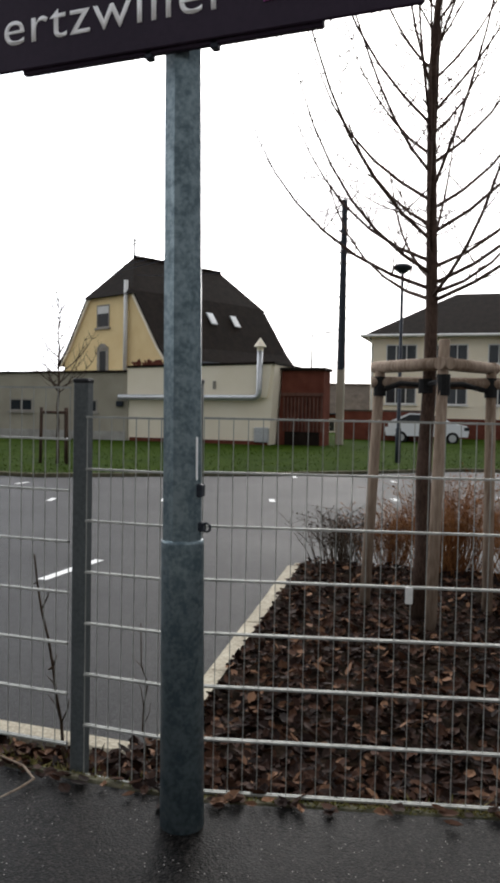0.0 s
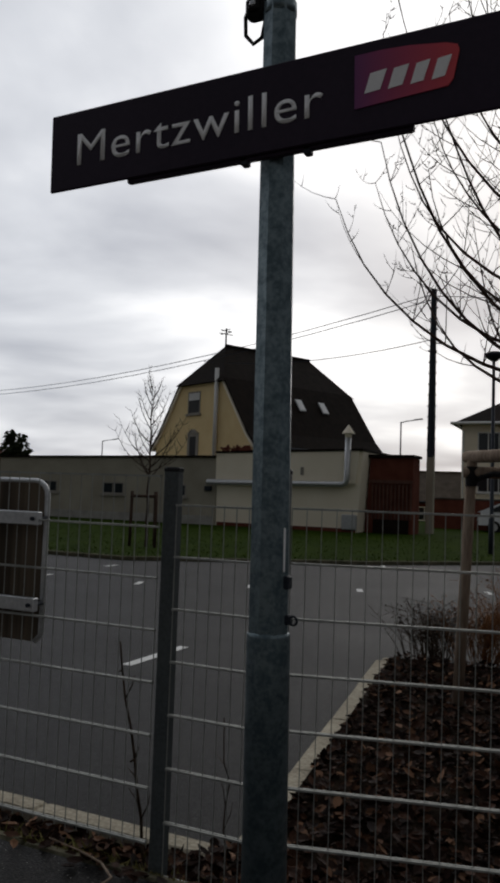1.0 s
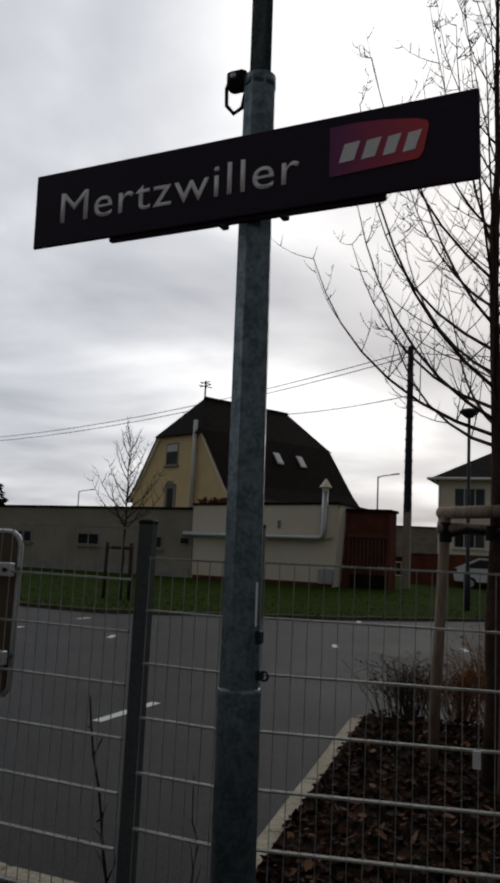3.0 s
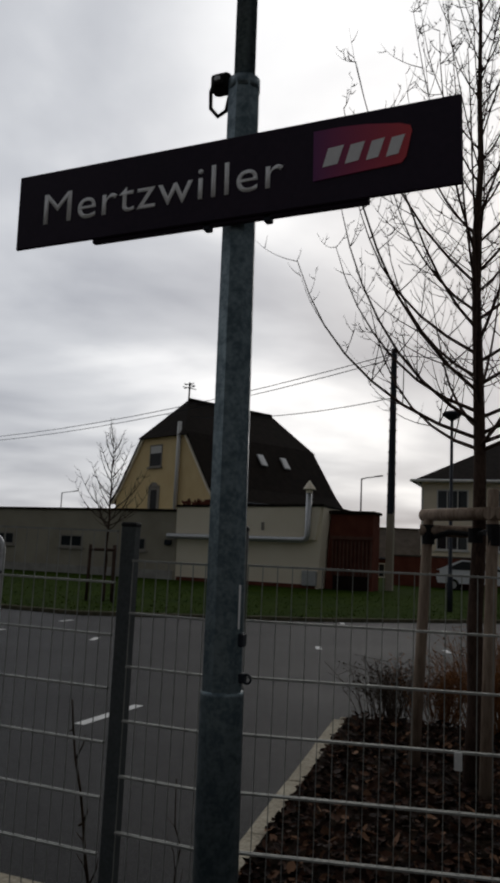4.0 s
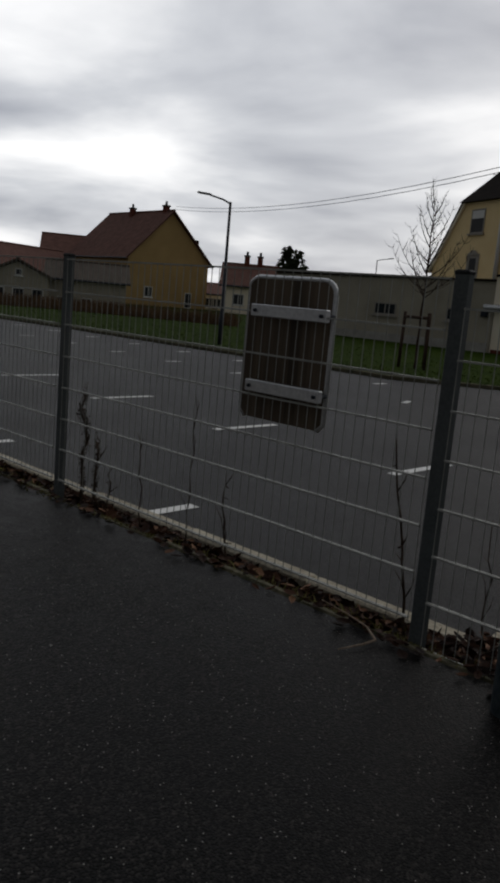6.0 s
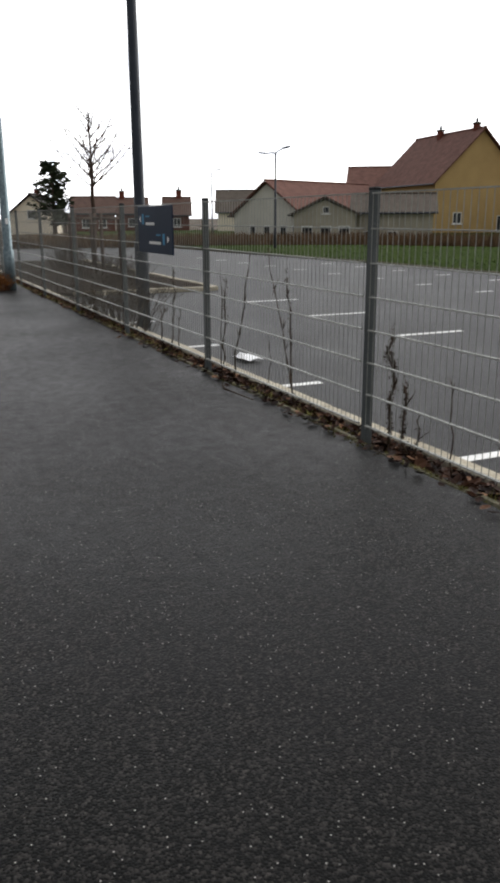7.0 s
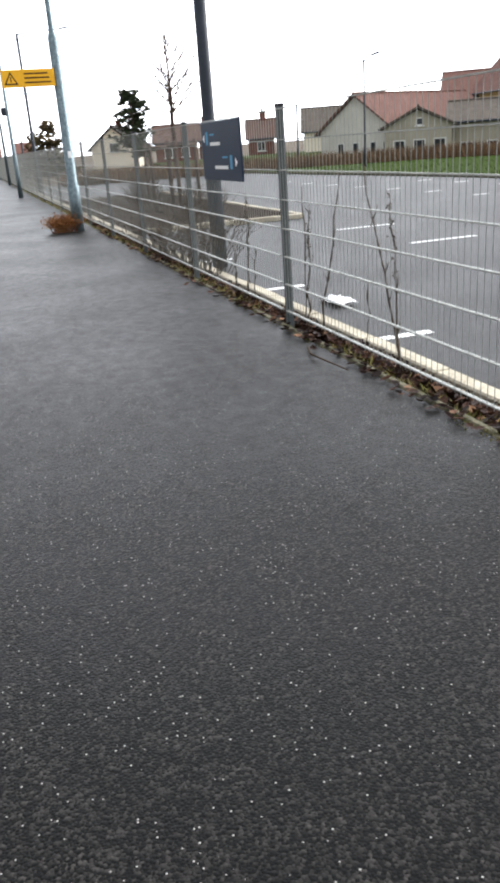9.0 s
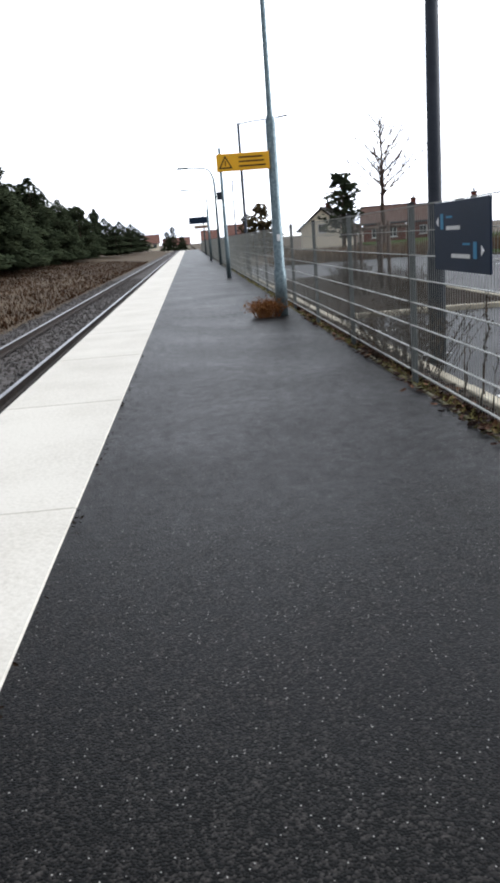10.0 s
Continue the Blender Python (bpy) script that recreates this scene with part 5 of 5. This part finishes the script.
row_house("long_shed", "long low shed with a weathered grey tiled roof", 58.5, 53.1, 64, 1.6, 2.85, 6, M_CONCRETE, M_ROOF_G, [(0.2, -0.8, 0.8, 1.0), (0.5, -0.8, 0.8, 1.0)], category="shed")
row_house("dark_roof_house", "low house with a dark blue-grey roof", 67.9, 64.9, 92, 1.9, 4.1, 8, M_RENDER_W, M_ROOF_G, [(0.5, 0.2, 0.9, 1.0)])
row_house("brown_roof_house", "low house with a red-brown roof", 71.6, 69.9, 98, 1.6, 3.5, 8, M_BRICK, M_ROOF_B, [(0.5, 0.2, 0.9, 1.0)], [(0.4, 0.7)])
row_house("brown_roof_house", "low house with a red-brown roof", 74.9, 72.8, 105, 1.8, 3.6, 8, M_BRICK, M_ROOF_B, [(0.5, 0.2, 0.9, 1.0)], [(0.8, 0.7)])
row_house("brown_roof_house", "long house with a red-brown roof behind a bare tree", 77.8, 75.0, 95, 1.8, 3.5, 8, M_BRICK, M_ROOF_B, [(0.3, 0.2, 0.9, 1.0), (0.7, 0.2, 0.9, 1.0)])
row_house("distant_house", "distant house with a red roof", 47.6, 46.3, 84, 1.4, 2.4, 8, M_RENDER_W, M_ROOF_R, [(0.3, 0.0, 1.0, 1.0), (0.7, 0.0, 1.0, 1.0)])
row_house("distant_house", "distant white house with a red-brown roof", 46.3, 42.4, 74, 2.4, 4.3, 8, M_RENDER_W, M_ROOF_R, [(0.3, 0.6, 1.0, 1.0), (0.7, 0.6, 1.0, 1.0)], [(0.35, 0.5), (0.6, 0.5)])
b = bearing(82.0, 90)
gable_house("pale_gable_house", "pale yellow gabled house with a dark roof", face_frame((b.x, b.y, 0), (0.35, 0.94)), 4.6, 9, 1.7, 3.6, M_RENDER_W, M_ROOF_D, windows=[("gable", 2.3, 1.2, 0.8, 0.9, 1)], chimneys=[(2.3, 4, 4.2, 0.5)])
for yl, yr, d, ev, rd in ((88.9, 87.9, 210, 1.6, 3.8), (91.6, 89.8, 260, 0.8, 2.9), (87.0, 85.9, 170, 1.6, 4.0), (92.9, 91.9, 280, 2.0, 4.6)):
    row_house("distant_house", "distant house with a red roof at the end of the line", yl, yr, d, ev, rd, 9, M_RENDER_W, M_ROOF_R, [(0.3, 0.5, 1.2, 1.2), (0.7, 0.5, 1.2, 1.2)])

up = thing("utility_pole", "tall concrete utility pole with a stepped shaft", "utility pole", pose(-7.9, 36, LOT))
Geo().box(-0.17, 0.17, -0.13, 0.13, -0.3, 3.6, c=0.03).make("lower_shaft", M_CONCRETE, up)
Geo().tube([(0, 0, 3.5), (0, 0, 11.2)], [0.19, 0.13], 8).make("shaft", M_DARKSTEEL, up)
for i in range(14):
    Geo().box(-0.2, 0.2, -0.02, 0.02, 3.8 + 0.5 * i, 3.86 + 0.5 * i).make("step_iron", M_POST, up)


def wire(a, b, sag, r=0.022):
    pts = [Vector(a).lerp(Vector(b), i / 16) - Vector((0, 0, sag * 4 * (i / 16) * (1 - i / 16))) for i in range(17)]
    w = Geo().tube(pts, r, 4).make("overhead_wire", M_DARKSTEEL)
    tagged(w, "thin dark overhead wire strung from the utility pole", "wire", "overhead wires")


wire((-7.9, 36, 10.7), (-62, 52, 9.5), 1.6)
wire((-7.9, 36, 10.45), (-62, 52, 9.2), 1.6)
wire((-7.9, 36, 8.6), (-22.5, 41, 9.0), 0.5)
wire((-7.9, 36, 10.6), (30, 40, 10.5), 0.8)


# ---- evergreens, hedges, dry grass ----
def conifer_meshes(seed, height, width, n):
    rng = random.Random(seed)
    trunk = Geo().tube([(0, 0, 0), (0.05, 0, height * 0.5), (0, 0, height * 0.97)], [0.22, 0.14, 0.02], 7)
    crown = Geo()
    for i in range(n):
        f = rng.random() ** 1.25
        z = height * (0.07 + 0.92 * f)
        rad = width * (1 - f) ** 0.58 * (0.75 + 0.35 * math.sin(f * 25 + seed)) + 0.12
        a = rng.uniform(0, 6.28)
        q = rad * math.sqrt(rng.uniform(0.25, 1.0))
        p = Vector((math.cos(a) * q, math.sin(a) * q, z - 0.25 * q))
        sz = rng.uniform(0.25, 0.6) * (0.6 + 0.5 * (1 - f))
        out = Vector((math.cos(a), math.sin(a), rng.uniform(-0.5, 0.35)))
        side = Vector((-math.sin(a), math.cos(a), rng.gauss(0, 0.3)))
        crown.add([p - side * sz * 0.5, p + out * sz, p + side * sz * 0.5, p + Vector((0, 0, sz * 0.5))], [(0, 1, 3), (1, 2, 3), (0, 1, 2)])
    return trunk, crown


def conifer(label, m, height, width, n, seed, mat=M_LEAF_D, group=""):
    t = thing("conifer", label, "tree", m, group)
    tr, cr = conifer_meshes(seed, height, width, n)
    tr.make("trunk", M_BARK, t)
    cr.make("crown", mat, t)
    return t


kinds = [conifer("dark evergreen tree at the wood's edge", pose(-230 - 9 * i, -24 - i, 0.2), 11.0 + i, 3.6, 2600, 60 + i, group="trees across the track") for i in range(3)]
rng2 = random.Random(77)
for i in range(74):
    x = -50 - 110 * (i / 74) ** 1.1
    base = kinds[rng2.randrange(3)]
    y = -14.5 - rng2.uniform(0, 7)
    c = copy_thing(base, pose(x, y, 0.0, 0, 0, rng2.uniform(0, 360)))
    sc = rng2.uniform(0.48, 0.74)
    c.scale = (sc * 1.4, sc * 1.4, sc)
for i in range(9):
    c = copy_thing(kinds[i % 3], pose(-150 - 9 * i, -12 + 0.25 * i - 2 * (i % 3), 0.0, 0, 0, 50 * i))
    c.scale = (0.9, 0.9, 0.42 + 0.07 * (i % 3))
bq = bearing(79.1, 68)


def cedar(label, m, height, width, tiers, seed):
    """Flat irregular tiers of needle clumps on level limbs, with gaps between them."""
    rng = random.Random(seed)
    t = thing("conifer", label, "tree", m)
    Geo().tube([(0, 0, 0), (0.08, 0.05, height * 0.5), (0, 0, height * 0.97)], [0.2, 0.13, 0.03], 8).make("trunk", M_BARK, t, smooth=True)
    limb, crown = Geo(), Geo()
    for i in range(tiers):
        f = 0.22 + 0.76 * i / (tiers - 1)
        z = height * f
        for j in range(rng.randint(3, 4)):
            a = rng.uniform(0, 6.28)
            reach = width * (1.15 - 0.85 * f) * rng.uniform(0.55, 1.1)
            tip = Vector((math.cos(a) * reach, math.sin(a) * reach, z + reach * rng.uniform(0.05, 0.3)))
            limb.tube([(0, 0, z - 0.1), Vector((0, 0, z)).lerp(tip, 0.5), tip], [0.05, 0.035, 0.012], 5, caps=False)
            for k in range(42):
                p = Vector((0, 0, z)).lerp(tip, rng.uniform(0.3, 1.05)) + Vector((rng.gauss(0, 0.16), rng.gauss(0, 0.16), rng.gauss(0.04, 0.12)))
                sz, b = rng.uniform(0.12, 0.3), rng.uniform(0, 6.28)
                u, v = Vector((math.cos(b), math.sin(b), rng.gauss(0, 0.25))), Vector((-math.sin(b), math.cos(b), rng.gauss(0, 0.25)))
                crown.add([p - u * sz, p + v * sz * 0.4, p + u * sz, p - v * sz * 0.4, p + Vector((0, 0, sz * 0.4))], [(0, 1, 4), (1, 2, 4), (2, 3, 4), (3, 0, 4)])
    limb.make("branching", M_BARK, t)
    crown.make("crown", M_LEAF_D, t)


cedar("dark spreading cedar with flat tiers beyond the car park", pose(bq.x, bq.y, -0.6), 6.0, 2.3, 14, 31)
conifer("dark cypress behind the garages", pose(-38.7, 44.1, -0.4), 5.4, 1.2, 700, 32)
conifer("dark cypress behind the garages", pose(-40.2, 44.6, -0.4), 5.7, 1.2, 700, 33)
bq = bearing(84.6, 75)
conifer("dark round evergreen by the platform end", pose(bq.x, bq.y, -0.5), 4.6, 2.3, 900, 34, M_LEAF_B)
for yw, hh in ((91.3, 5.0), (90.9, 6.2), (90.3, 3.6)):
    bq = bearing(yw, 215)
    conifer("dark evergreen at the end of the line", pose(bq.x, bq.y, -0.5), hh, 1.6, 500, 36)
bq = bearing(86.6, 110)
conifer("dark round evergreen by the platform end", pose(bq.x, bq.y + 2, -0.5), 4.8, 3.0, 900, 35, M_LEAF_B)


def blades(name, label, spots, mat, category):
    g = Geo()
    for x, y, z, h, w in spots:
        a = rng2.uniform(0, 6.28)
        dx, dy = math.cos(a) * w, math.sin(a) * w
        lx, ly = rng2.gauss(0, 0.25) * h, rng2.gauss(0, 0.25) * h
        g.add([(x - dx, y - dy, z), (x + dx, y + dy, z), (x + lx, y + ly, z + h)], [(0, 1, 2)])
    tagged(g.make(name, mat), label, category, kind="stuff")


def bank_z(y):
    return np.interp(-y, [5.2, 9, 26, 60], [-0.95, -0.55, 0.2, 0.6])


spots = []
for i in range(26000):
    x = -8 - 110 * rng2.random() ** 1.5
    y = -5.0 - 13 * rng2.random() ** 1.3
    spots.append((x, y, bank_z(y) - 0.03, rng2.uniform(0.06, 0.24), rng2.uniform(0.02, 0.05)))
blades("dry_grass", "brown dry grass and dead bracken on the bank beside the track", spots, M_DRYGRASS, "grass")
spots = []
for i in range(22000):
    x = -48 + 58 * rng2.random()
    y = lawn_edge(x) + 0.05 + 16 * rng2.random() ** 1.9
    spots.append((x, y, LOT + 0.055, rng2.uniform(0.02, 0.075), rng2.uniform(0.01, 0.03)))
blades("grass", "short green lawn grass behind the car park", spots, M_GRASS_BLADE, "grass")
spots = []
for i in range(24000):
    yw = rng2.uniform(45, 84)
    p = bearing(yw, rng2.uniform(44, 50) - max(0, 58 - yw) * 0.3)
    spots.append((p.x, p.y, -0.4, rng2.uniform(0.25, 0.95), rng2.uniform(0.015, 0.045)))
blades("hedge", "long brown leafless hedge behind the car park", spots, M_HEDGE, "hedge")

# ---- railway sleepers and platform slabs ----
track = thing("sleepers", "concrete sleepers half sunk in the ballast", "sleepers", kind="structure")
first = None
for i in range(150):
    if first is None:
        first = Geo().box(-0.13, 0.13, -3.7, -1.25, -0.95, -0.795, c=0.02).make("sleeper", M_SLEEPER, track)
        ob = first
    else:
        ob = new("sleeper", first.data)
        ob.parent = track
    ob.location = (4 - 0.6 * i, 0, 0)
g = Geo()
rng3 = random.Random(9)
for i in range(9000):
    x, y = -6 - 50 * rng3.random() ** 1.5, -1.15 - 3.3 * rng3.random()
    r = rng3.uniform(0.018, 0.04)
    p = [Vector(q) * r * rng3.uniform(0.7, 1.3) + Vector((x, y, -0.795 + 0.3 * r)) for q in ((1, 0, 0), (-0.5, 0.9, 0), (-0.5, -0.9, 0), (0.2, 0.1, 0.9), (-0.2, -0.1, -0.7))]
    g.add(p, [(0, 1, 3), (1, 2, 3), (2, 0, 3), (0, 1, 4), (1, 2, 4), (2, 0, 4)])
tagged(g.make("ballast_stones", M_BALLAST), "loose grey-brown ballast stones between the rails", "ballast", kind="stuff")
edge = thing("platform_edge", "pale concrete slabs along the platform edge", "platform edge", kind="structure")
first = None
for i in range(58):
    if first is None:
        first = Geo().box(0.004, 2.796, -0.80, 0.175, -0.12, 0.008, c=0.006).make("slab", M_EDGE, edge)
        ob = first
    else:
        ob = new("slab", first.data)
        ob.parent = edge
    ob.location = (13.2 - 2.8 * i, 0, 0.0015 * math.sin(i * 5.3))
